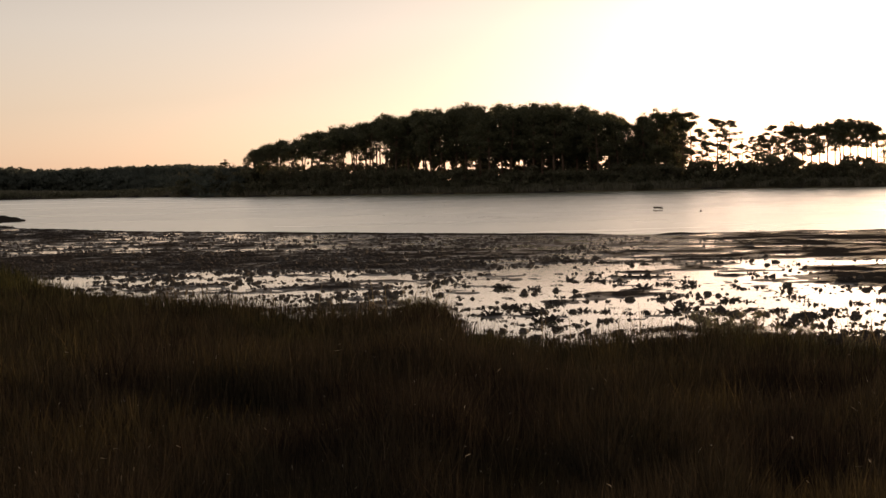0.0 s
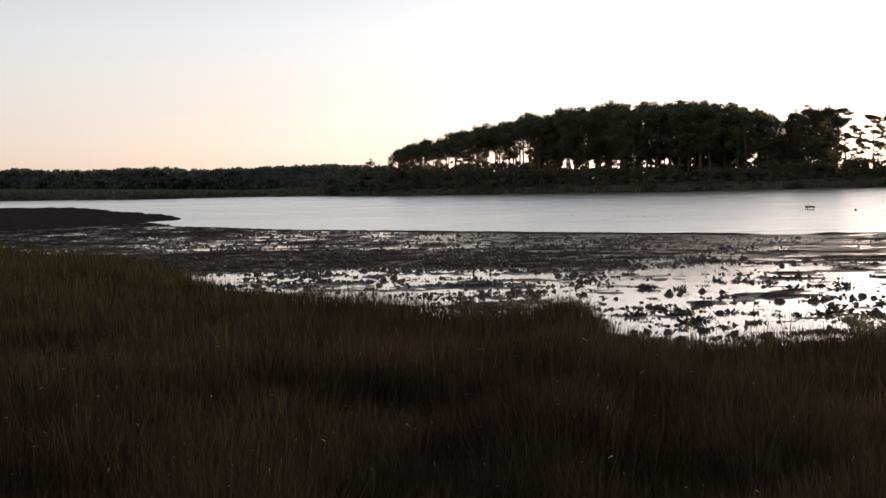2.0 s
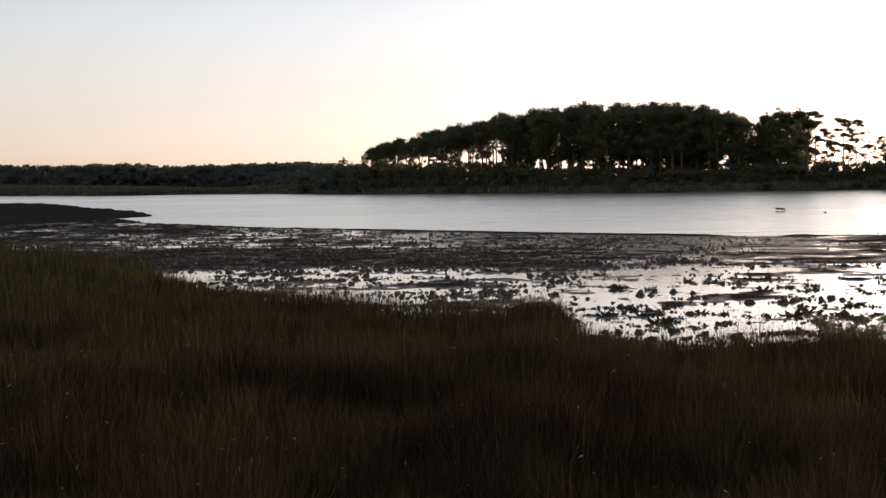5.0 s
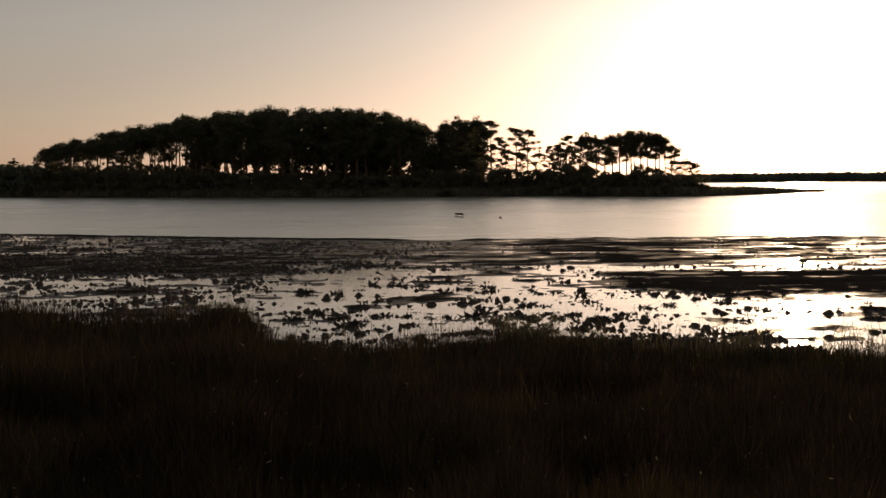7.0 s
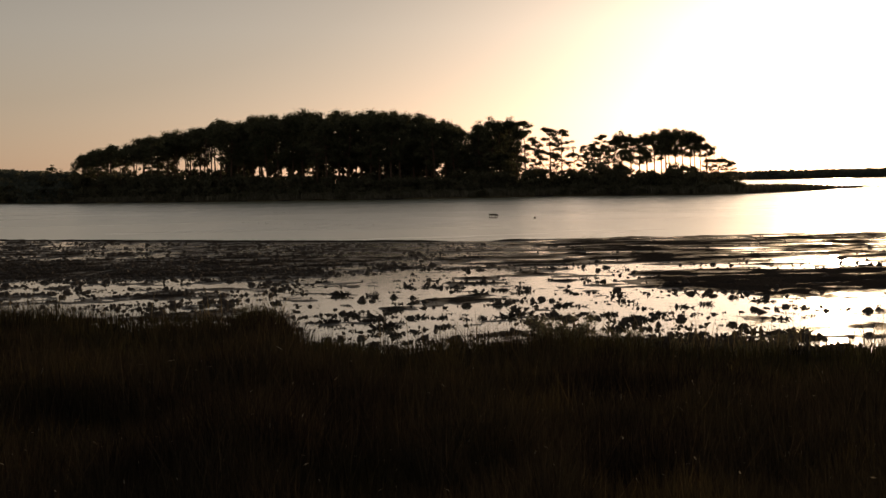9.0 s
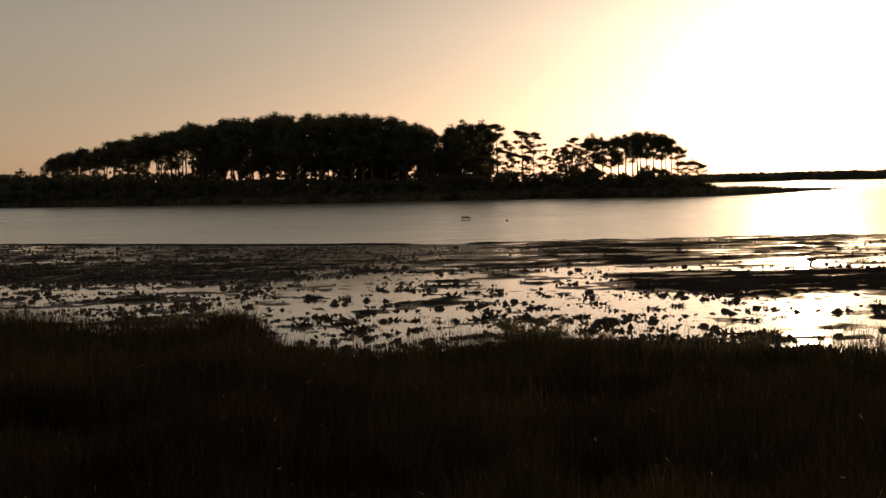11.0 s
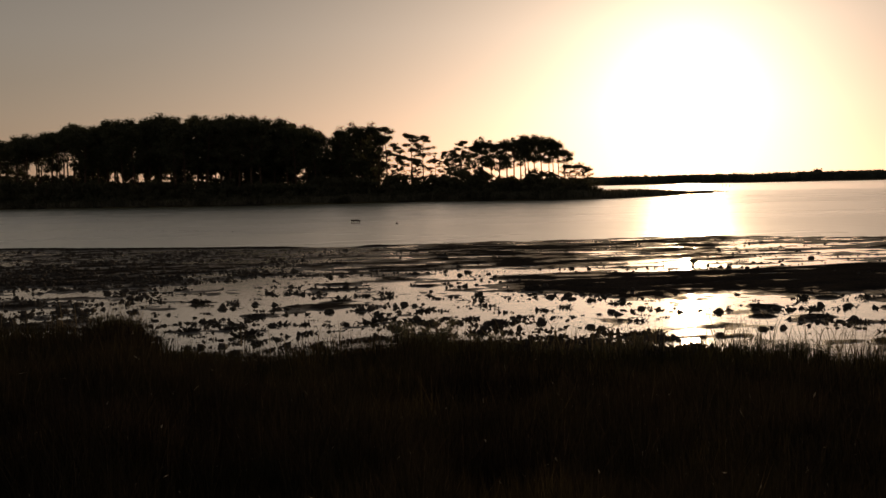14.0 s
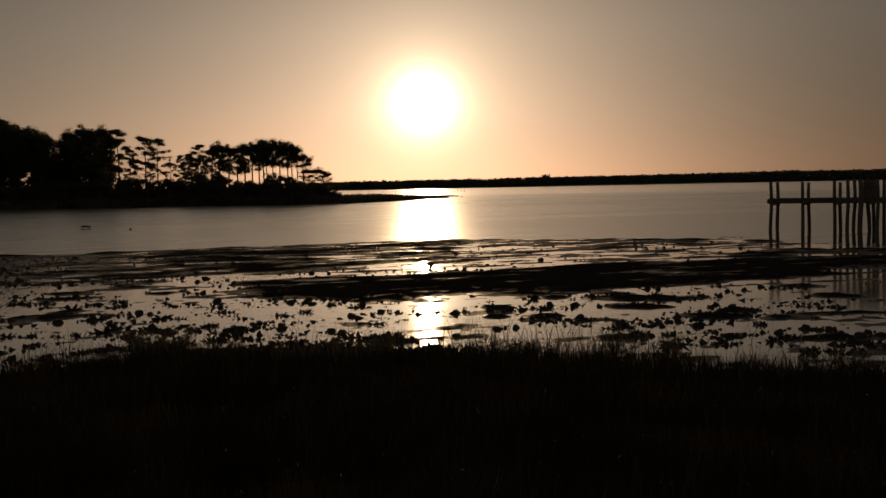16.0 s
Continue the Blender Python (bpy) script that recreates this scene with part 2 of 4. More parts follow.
def mesh_of(name, verts, faces, mats, mat_index=None, smooth=False):
    me = bpy.data.meshes.new(name)
    me.from_pydata(np.asarray(verts, float).tolist() if not isinstance(verts, list) else verts, [], faces.tolist() if isinstance(faces, np.ndarray) else faces)
    for m in (mats if isinstance(mats, (list, tuple)) else [mats]):
        me.materials.append(m)
    if mat_index is not None:
        me.polygons.foreach_set("material_index", np.asarray(mat_index, np.int32))
    if smooth:
        me.polygons.foreach_set("use_smooth", np.ones(len(me.polygons), bool))
    me.update()
    return me


def part(name, bm, mat, parent, label="", smooth=False):
    """One mesh object under a thing or a part, from a bmesh or from mesh data."""
    if isinstance(bm, bmesh.types.BMesh):
        me = bpy.data.meshes.new(name)
        bm.to_mesh(me)
        bm.free()
        me.materials.append(mat)
        if smooth:
            me.polygons.foreach_set("use_smooth", np.ones(len(me.polygons), bool))
    else:
        me = bm
    ob = new(name, me)
    ob.parent = parent
    return tagged(ob, label) if label else ob


def polar(az, r, z=0.0):
    """Place at az degrees to the left of +y and r metres from the camera's foot."""
    return Vector((-r * math.sin(radians(az)), r * math.cos(radians(az)), z))


def lattice_noise(x, y, seed):
    """Smooth value noise, 0 to 1, on arrays."""
    xi, yi = np.floor(x).astype(np.int64), np.floor(y).astype(np.int64)
    fx, fy = x - xi, y - yi
    fx, fy = fx * fx * (3 - 2 * fx), fy * fy * (3 - 2 * fy)

    def h(a, b):
        n = (a * 374761393 + b * 668265263 + seed * 974711) & 0x7FFFFFFF
        n = ((n ^ (n >> 13)) * 1274126177) & 0x7FFFFFFF
        return ((n ^ (n >> 16)) & 0xFFFF) / 65535.0
    return (h(xi, yi) * (1 - fx) + h(xi + 1, yi) * fx) * (1 - fy) + (h(xi, yi + 1) * (1 - fx) + h(xi + 1, yi + 1) * fx) * fy


def fractal(x, y, scale, seed, octaves=4):
    v, amp, tot = 0, 1.0, 0
    for k in range(octaves):
        v = v + amp * lattice_noise(x / scale * 2 ** k + 17.3 * k, y / scale * 2 ** k - 9.1 * k, seed + k)
        tot += amp
        amp *= 0.5
    return v / tot


def curve(table):
    xs, ys = zip(*sorted(table))
    return lambda a: np.interp(a, xs, ys)


def bump01(v, lo, hi, soft):
    """1 between lo and hi, 0 outside, with soft ends."""
    a = np.clip((v - lo) / soft + 0.5, 0, 1)
    b = np.clip((hi - v) / soft + 0.5, 0, 1)
    return a * a * (3 - 2 * a) * b * b * (3 - 2 * b)


# ---------------------------------------------------------------- the lie of the land
bank_edge = curve([(-180, 30), (-110, 22), (-70, 18), (-48, 18.6), (-44, 18.6), (-40, 19.5), (-36, 20.6), (-30, 20.5), (-25, 20.3), (-19, 21.1), (-12, 21.6), (-7.5, 21.4),
                   (-2.4, 21.5), (-1.4, 21.9), (-0.8, 23.2), (-0.3, 26), (0.4, 28), (1.6, 28.2), (2.4, 27.4), (2.9, 26.3), (4.3, 26.7), (7, 26.1), (8.9, 27.4), (10.6, 29.6), (14, 31.4), (17.8, 35.5), (20, 43), (23.4, 56), (27, 66), (30, 80), (32.3, 97), (40, 120), (70, 120), (180, 30)])
mud_edge = curve([(-180, 40), (-70, 45), (-60, 50), (-48, 56), (-45, 61), (-42, 65), (-38, 67), (-28, 69), (-20, 67), (-10, 65), (-2.5, 68), (3, 72.5), (9, 79), (15, 88), (20, 104), (22, 130), (24, 150), (34, 190), (60, 190), (180, 40)])
shore = curve([(-28.5, 338), (-28.2, 331), (-27.5, 314), (-25.9, 281), (-24, 257), (-22.9, 242), (-21.7, 236), (-20, 232), (-13.5, 252), (-10, 247), (-2.5, 255), (5.4, 291), (10.2, 322), (11.5, 348), (16.5, 414), (22, 432), (28.5, 600), (32, 800), (60, 900), (90, 900)])
depth = curve([(-28.5, 2), (-28, 6), (-26, 25), (-24, 48), (-22, 75), (-20, 110), (-10, 150), (10, 160), (13, 4000), (90, 4000)])


BARS = [(-8.6, 32.0, 1.2), (-9.3, 39.3, 0.8), (-11.9, 41.2, 0.5), (-13.7, 37.8, 0.5), (-5.6, 30.3, 0.6), (-37.0, 32.6, 1.6), (-36.9, 30.4, 0.9), (-32.2, 28.4, 0.6),
        (-30.0, 30.4, 0.5), (-29.9, 28.3, 0.4), (-40.3, 28.3, 0.9), (-36.0, 24.4, 0.6), (-32.8, 33.0, 0.4), (-46.0, 33.5, 0.8), (-44.3, 36.5, 0.9), (-45.6, 24.6, 0.8)]


def land_height(x, y):
    """Height of the ground above the water, and its kind: 0 bank, 1 mud, 2 far land."""
    az, r = np.degrees(np.arctan2(-x, y)), np.hypot(x, y)
    wob = fractal(x, y, 3.0, 5, 3) - 0.5
    rb = bank_edge(az) + 2.4 * wob
    s = np.clip(1 - r / rb, 0, 1)
    bank = 0.1 + 1.5 * s ** 0.9 + 0.16 * (fractal(x, y, 2.5, 11) - 0.5)
    # tidal flat: how far the mud stands out of the water
    n1, n2 = fractal(x, y, 5.0, 21, 4) - 0.5, fractal(x, y, 0.8, 31, 3) - 0.5
    bias = np.full_like(r, -0.115)
    rm = mud_edge(az) + 1.5 * wob
    bias = np.maximum(bias, -0.10 + (0.10 + 0.13 * bump01(-az, 13.5, 29, 4) + 0.05 * bump01(az, 9, 70, 6)) * bump01(r, 52 - 7 * bump01(-az, 15, 40, 5), 400, 8))                                        # outer flat, half awash
    bias = np.maximum(bias, -0.10 + (0.21 + 0.06 * bump01(az, -1, 60, 6)) * bump01(az, -7, 60, 8) * bump01(r, 42 + 0.12 * np.abs(az), 55 + 0.3 * np.maximum(az, 0), 5))  # dark weed band
    bias = np.maximum(bias, -0.10 + 0.17 * bump01(az, -14, -3, 6) * bump01(r, 43, 51, 5))
    bar_in, bar_out = np.interp(-az, [18.5, 23.5, 33, 40, 44.5], [35.5, 32.8, 34.6, 37.2, 41]), np.interp(-az, [18.5, 21, 25, 29, 33, 38, 41.5, 44.5], [41, 42.6, 42.5, 43, 46, 48.7, 49.2, 46])
    bias = np.maximum(bias, -0.10 + 0.34 * bump01(-az, 17.5, 45.5, 2.0) * bump01(r, bar_in, bar_out, 2.5))   # long bar
    bias = np.maximum(bias, -0.10 + 0.3 * bump01(-az, 41.5, 62, 3) * bump01(r, 44, 57, 4))
    bias = np.maximum(bias, -0.10 + (0.14 + 0.1 * bump01(az, 17, 60, 5)) * bump01(az, 13, 60, 7) * bump01(r, 70, 300, 8))
    bias = np.maximum(bias, -0.10 + 0.1 * bump01(r, 28, 44, 6) * bump01(az, 1, 22, 6) * 0.75)
    n3 = fractal(x, y, 1.8, 51, 3) - 0.5
    n4 = fractal(x, y, 0.36, 91, 2) - 0.5
    rim = bump01(r, rm - 2.2, rm + 0.5, 1.5)
    streak = fractal(x * 0.35 - y * 0.06, y + x * 0.17, 0.7, 95, 3) - 0.5                                    # drawn out by the ebb
    drawn = bump01(-az, 8, 60, 4) * bump01(r, 37, 400, 5)                                                  # the outer flat lies in long smooth lanes there
    mud = 0.2 * (bias + 0.3 * n1 + (1 - 0.5 * drawn) * (0.3 * n2 + 0.26 * n3 + 0.28 * n4) + (0.34 + 0.3 * drawn) * streak)
    for ba, br, half in BARS:                                                                        # small smooth bars in the pools
        c = polar(ba, br)
        t = radians(ba)
        du, dv = (x - c.x) * math.cos(t) + (y - c.y) * math.sin(t), -(x - c.x) * math.sin(t) + (y - c.y) * math.cos(t)
        mud = np.maximum(mud, (0.042 if ba > -25 else 0.06) * (1 - (du / half) ** 2 - (dv / (0.35 + 0.4 * half)) ** 2) + 0.06 * n3 + 0.06 * n4)
    mud = np.maximum(mud, -0.1 + (0.16 - 0.065 * bump01(-az, 9, 60, 4) + 0.25 * drawn * (0.5 * n1 + n3 + 0.5 * streak)) * rim)
    mud = np.where(r > rm, np.maximum(mud - 0.25 * (r - rm) / 3, -0.5), mud)
    # low mud spit that comes in from the side
    ins = bump01(az, 19.9, 60, 0.8) * bump01(r, np.interp(az, [19.5, 22, 24.7, 60], [128, 122, 112, 105]), np.interp(az, [19.5, 20.5, 22.5, 24.7, 28.5, 36], [132, 145, 173, 240, 272, 300]), 6)
    mud = np.where(ins > 0.1, np.maximum(mud, 0.35 * ins + 0.3 * n1 * ins), mud)
    # far shores
    rs = shore(az)
    d = r - rs - 6 * wob
    isl = np.where((az > -28.5) & (az < 120) & (d < depth(az)), np.clip(d * 0.08, -0.5, np.where(az < -21.9, 0.5, 1.6)), -0.5)
    d2 = r - 1500 - 200 * (fractal(x, y, 900, 41, 2) - 0.5)
    far = np.where((d2 > 0) & (np.abs(az) < 75), np.clip(d2 * 0.05, -0.5, 1.5), -0.5)
    z = np.maximum(np.maximum(mud, isl), far)
    kind = np.where(np.maximum(isl, far) > mud, 2, 1)
    near = r < rb
    blend = np.clip((rb - r) / 1.5, 0, 1)
    z = np.where(near, np.maximum(z * (1 - blend) + bank * blend, np.where(blend > 0.5, bank, z)), z)
    kind = np.where(near, 0, kind)
    back = (np.abs(az) > 75) & (r > 60)
    z = np.where(back, np.maximum(z, 1.0), z)
    kind = np.where(back, 2, kind)
    return z, kind


def make_ground():
    rings = [0.4]
    while rings[-1] < 4700:
        r = rings[-1]
        rings.append(r * (1.06 if r < 14 else 1.0075 if r < 80 else 1.018 if r < 130 else 1.045))
    az = np.concatenate([np.arange(-50, 35, 0.125), np.arange(35, 310, 3.0)])
    R, A = np.meshgrid(np.array(rings), az, indexing="ij")
    x, y = -R * np.sin(np.radians(A)), R * np.cos(np.radians(A))
    z, kind = land_height(x, y)
    z[0] = z[0].mean()
    n, c = R.shape
    verts = np.stack([x.ravel(), y.ravel(), z.ravel()], 1)
    i, j = np.meshgrid(np.arange(n - 1), np.arange(c), indexing="ij")
    j2 = (j + 1) % c
    faces = np.stack([i * c + j, (i + 1) * c + j, (i + 1) * c + j2, i * c + j2], -1).reshape(-1, 4)[:, ::-1].tolist()
    faces.append(list(range(c))[::-1])
    k = np.append(kind[:-1].ravel(), 0)
    me = mesh_of("ground", verts, faces, [M_SOIL, M_MUD, M_LAND], k, smooth=True)
    return tagged(new("ground", me), "dark tidal mud, grassy bank and low marsh shores", "ground", kind="structure")


def ring_sheet(name, inner, outer, mat, z, label):
    """A flat sheet of water between two radii, given as functions of the bearing."""
    az = np.concatenate([np.arange(-60, 45, 1.0), np.arange(45, 300, 5.0)])
    verts, faces = [], []
    steps = 12
    for a in az:
        a1 = a if a <= 180 else a - 360
        r0, r1 = float(inner(a1)), float(outer(a1))
        for k in range(steps + 1):
            r = r0 * (r1 / r0) ** (k / steps)
            verts.append(polar(a, r, z)[:])
    c, n = steps + 1, len(az)
    for i in range(n):
        for k in range(steps):
            a, b = i * c + k, ((i + 1) % n) * c + k
            faces.append((a, b, b + 1, a + 1)[::-1])
    return tagged(new(name, mesh_of(name, verts, faces, mat)), label, "water", kind="structure")


make_ground()
ring_sheet("tidal_pools", lambda a: bank_edge(a) * 0.6, lambda a: mud_edge(a) - 0.7, M_POOL, 0.0, "still shallow water lying over the tidal mud flat")
ring_sheet("bay_water", lambda a: mud_edge(a) - 0.7, lambda a: 4700.0, M_BAY, 0.0, "rippled grey bay water under a low sun")

# ---------------------------------------------------------------- trees and shrubs
rng = np.random.default_rng(7)


def leaf_cloud(rng, centres, radii, count, size, flat=0.6, share=None, core=0.24, core_size=2.4):
    """Small triangles on and in flattened balls: fine ones along the skin, a few broad ones in the heart; returns vertices and faces."""
    share = np.ones(len(centres)) if share is None else np.asarray(share, float)
    k = rng.choice(len(centres), count, p=share / share.sum())
    out = rng.normal(size=(count, 3))
    out /= np.linalg.norm(out, axis=1)[:, None]
    inner = rng.random(count) < core
    deep = np.where(inner, 0.62 * rng.random(count) ** 0.4, 0.68 + 0.34 * rng.random(count))
    rad = np.asarray(radii)[k][:, None]
    p = np.asarray(centres)[k] + out * deep[:, None] * rad * np.array([1, 1, flat])
    s = size * rng.uniform(0.6, 1.4, (count, 1, 1)) * np.where(inner, core_size, 1.0)[:, None, None]
    tri = rng.normal(size=(count, 3, 3))
    tri -= 0.6 * np.sum(tri * out[:, None, :], axis=2, keepdims=True) * out[:, None, :]      # they lie along the skin of the puff
    tri /= np.linalg.norm(tri, axis=2)[:, :, None]
    verts = (p[:, None, :] + tri * s * 0.6).reshape(-1, 3)
    return verts, np.arange(count * 3).reshape(-1, 3)


def tube(points, radii, sides=6):
    """A tapered limb along a line of points."""
    verts, faces = [], []
    whole = Vector(points[-1]) - Vector(points[0])
    across = Vector((1, 0, 0)) if abs(whole.x) < 0.7 * whole.length else Vector((0, 1, 0))
    for k, (p, r) in enumerate(zip(points, radii)):
        a = (Vector(points[min(k + 1, len(points) - 1)]) - Vector(points[max(k - 1, 0)])).normalized()
        u = a.cross(across).normalized()
        v = a.cross(u)
        for s in range(sides):
            w = u * (r * math.cos(2 * math.pi * s / sides)) + v * (r * math.sin(2 * math.pi * s / sides))
            verts.append((Vector(p) + w)[:])
    for k in range(len(points) - 1):
        for s in range(sides):
            a, b = k * sides + s, k * sides + (s + 1) % sides
            faces.append((a, b, b + sides, a + sides))
    faces.append(tuple(range(sides))[::-1])
    faces.append(tuple(range((len(points) - 1) * sides, len(points) * sides)))
    return verts, faces


def join(pieces):
    verts, faces = [], []
    for v, f in pieces:
        o = len(verts)
        verts += [tuple(p) for p in v]
        faces += [tuple(i + o for i in q) for q in f]
    return verts, faces


def make_pine(seed, clear, spread, leaves, plates, size=0.27, lean=0.3, plate=1.0, flat=0.6, core=0.24, girth=0.26):
    """A pine of height 1 x 20 m: bare trunk up to clear, a few dead stubs, then limbs that carry flat plates of needles."""
    rng = np.random.default_rng(seed)
    H = 20.0
    bend = rng.normal(0, lean, 2)
    line = [(bend[0] * math.sin(2.2 * t) * t, bend[1] * math.sin(3.1 * t + 1) * t, H * t * 0.97) for t in np.linspace(0, 1, 9)]
    pieces = [tube(line, [girth * (1 - 0.75 * t) + 0.02 for t in np.linspace(0, 1, 9)], 5)]

    def on_trunk(t):
        k = min(int(t * 8), 7)
        return Vector(line[k]).lerp(Vector(line[k + 1]), t * 8 - k)

    for i in range(3):          # dead stubs below the crown
        foot, a = on_trunk(clear * rng.uniform(0.6, 0.98)), rng.random() * 2 * math.pi
        pieces.append(tube([foot, foot + Vector((math.cos(a), math.sin(a), rng.uniform(-0.3, 0.3))) * rng.uniform(0.5, 1.3)], [0.04, 0.012], 3))
    centres, radii = [], []
    for i in range(plates):
        t = clear + (1 - clear) * (i + rng.random()) / plates
        u = (t - clear) / (1 - clear)
        reach = spread * (0.55 + 0.75 * math.sin(math.pi * min(1, 0.25 + 0.72 * u))) * rng.uniform(0.5, 1.0)
        if u > 0.92:
            reach *= 0.3
        a = rng.random() * 2 * math.pi
        foot = on_trunk(min(t, 0.999))
        tip = foot + Vector((math.cos(a) * reach, math.sin(a) * reach, rng.uniform(0.2, 1.1)))
        mid = foot.lerp(tip, 0.5) + Vector((0, 0, -0.15))
        pieces.append(tube([foot, mid, tip], [0.08, 0.055, 0.02], 3))
        for w in ((1.0, 0.6) if reach > 1.4 else (1.0,)):
            centres.append(foot.lerp(tip, w)[:])
            radii.append(plate * rng.uniform(0.75, 1.25) * (0.55 + 0.18 * spread))
    top = Vector(line[-1])
    share = [1.0] * len(centres)
    for i in range(7):          # round cushions along the top
        a, d = 2.4 * i + rng.random(), spread * rng.uniform(0.1, 0.62)
        centres.append((top.x + math.cos(a) * d, top.y + math.sin(a) * d, top.z - rng.uniform(0.3, 0.8) - 0.6 * d))
        radii.append(plate * rng.uniform(0.7, 1.15) * (0.5 + 0.16 * spread))
        share.append(2.6)
    tree = new("pine_tree")
    part("trunk", mesh_of("trunk", *join(pieces), M_BARK), None, tree)
    part("crown", mesh_of("crown", *leaf_cloud(rng, centres, radii, leaves, size, flat, share, core), M_PINE), None, tree)
    return tree


def make_open_pine(seed, clear, limbs, reach_most, leaves=7000, size=0.25):
    """A thin pine, 20 m high, whose limbs stand apart and carry flat shelves of needles with sky between them."""
    rng = np.random.default_rng(seed)
    bend = rng.normal(0, 0.45, 2)
    line = [(bend[0] * math.sin(2.6 * t) * t, bend[1] * math.sin(3.0 * t + 1) * t, 19.3 * t) for t in np.linspace(0, 1, 11)]
    limb_tubes = []
    centres, radii, share = [], [], []
    turn = rng.random() * 6
    for i in range(limbs):
        t = clear + (0.97 - clear) * (i + 0.6 * rng.random()) / limbs
        u = (t - clear) / (1 - clear)
        reach = reach_most * (0.55 + 0.6 * math.sin(math.pi * (0.12 + 0.8 * u))) * rng.uniform(0.55, 1.0)
        turn += 2.4 + rng.normal(0, 0.4)
        k = min(int(t * 10), 9)
        foot = Vector(line[k]).lerp(Vector(line[k + 1]), t * 10 - k)
        tip = foot + Vector((math.cos(turn) * reach, math.sin(turn) * reach, rng.uniform(0.1, 0.9)))
        mid = foot.lerp(tip, 0.55) + Vector((0, 0, -0.25))
        limb_tubes.append(tube([foot, mid, tip], [0.075, 0.05, 0.018], 4))
        for w in (0.5, 0.78, 1.02):
            if rng.random() < 0.85:
                c = foot.lerp(tip, w) + Vector((rng.normal(0, 0.3), rng.normal(0, 0.3), rng.uniform(0.05, 0.45)))
                centres.append(c[:])
                radii.append(rng.uniform(0.85, 1.4))
                share.append(1.0)
    top = Vector(line[-1])
    for i in range(6):
        a, d = 2.4 * i + rng.random(), rng.uniform(0.1, 1.3)
        centres.append((top.x + math.cos(a) * d, top.y + math.sin(a) * d, top.z - 0.25 - 0.4 * d))
        radii.append(rng.uniform(0.8, 1.2))
        share.append(1.3)
    tree = new("pine_tree")
    trunk = part("trunk", mesh_of("trunk", *tube(line, [0.24 * (1 - 0.85 * t) + 0.02 for t in np.linspace(0, 1, 11)], 6), M_BARK), None, tree)
    for limb in limb_tubes:
        part("limb", mesh_of("limb", *limb, M_BARK), None, trunk)
    part("crown", mesh_of("crown", *leaf_cloud(rng, centres, radii, leaves, size, 0.56, share, 0.26, 2.2), M_PINE), None, tree)
    return tree


def make_shrub(seed, leaves=1600, size=0.3):
    """A broad shrub, 6 m high and wide."""
    rng = np.random.default_rng(seed)
    pieces, centres, radii = [], [], []
    for i in range(11):
        a, reach = rng.random() * 2 * math.pi, rng.uniform(0.5, 2.6)
        tip = Vector((math.cos(a) * reach, math.sin(a) * reach, rng.uniform(2.2, 5.0) - 0.3 * reach))
        pieces.append(tube([(0, 0, 0), (tip * 0.5 + Vector((0, 0, 0.4))), tip], [0.1, 0.07, 0.02], 3))
        centres.append(tip[:])
        radii.append(rng.uniform(0.9, 1.5))
        centres.append((tip[0] * 1.1, tip[1] * 1.1, tip[2] * 0.45))
        radii.append(rng.uniform(1.1, 1.7))
    shrub = new("shrub")
    part("trunk", mesh_of("trunk", *join(pieces), M_BARK), None, shrub)
    part("foliage", mesh_of("foliage", *leaf_cloud(rng, centres, radii, leaves, size, 0.8, None, 0.3, 3.0), M_SHRUB), None, shrub)
    return shrub


planting = defaultdict(list)


def plant(kind, az, r, height, wide=1.0, nominal=20.0, sink=0.15):
    p = polar(az, r)
    z = float(land_height(np.array([p.x]), np.array([p.y]))[0][0])
    s = height / nominal
    w = s ** 0.6 * wide
    planting[kind].append(pose(p.x, p.y, max(z, 0) - sink, rng.normal(0, 1.2), rng.normal(0, 1.2), rng.random() * 360) @ Matrix.Diagonal((w, w, s, 1)))


def settle(kind, master, label, category, group):
    tagged(master, label, category, group)
    for m in planting[kind][1:]:
        copy_thing(master, m)
    master.matrix_basis = planting[kind][0]


def top_height(el, r):
    return EYE + r * math.tan(radians(el))


skyline = curve([(9.3, 1.5), (8.97, 1.72), (8.47, 1.94), (7.59, 2.11), (6.84, 2.15), (6.2, 2.41), (5.56, 2.51), (4.91, 2.63), (3.87, 2.81), (2.95, 3.12), (2.42, 3.3), (1.77, 3.2), (1.37, 3.39), (0.57, 3.49),
                 (0.04, 3.35), (-1.04, 3.58), (-2.11, 3.43), (-2.52, 3.59), (-3.47, 3.46), (-5.1, 3.55), (-5.65, 3.43), (-6.74, 3.24), (-7.29, 3.26), (-8.38, 2.94), (-9.0, 2.55)])
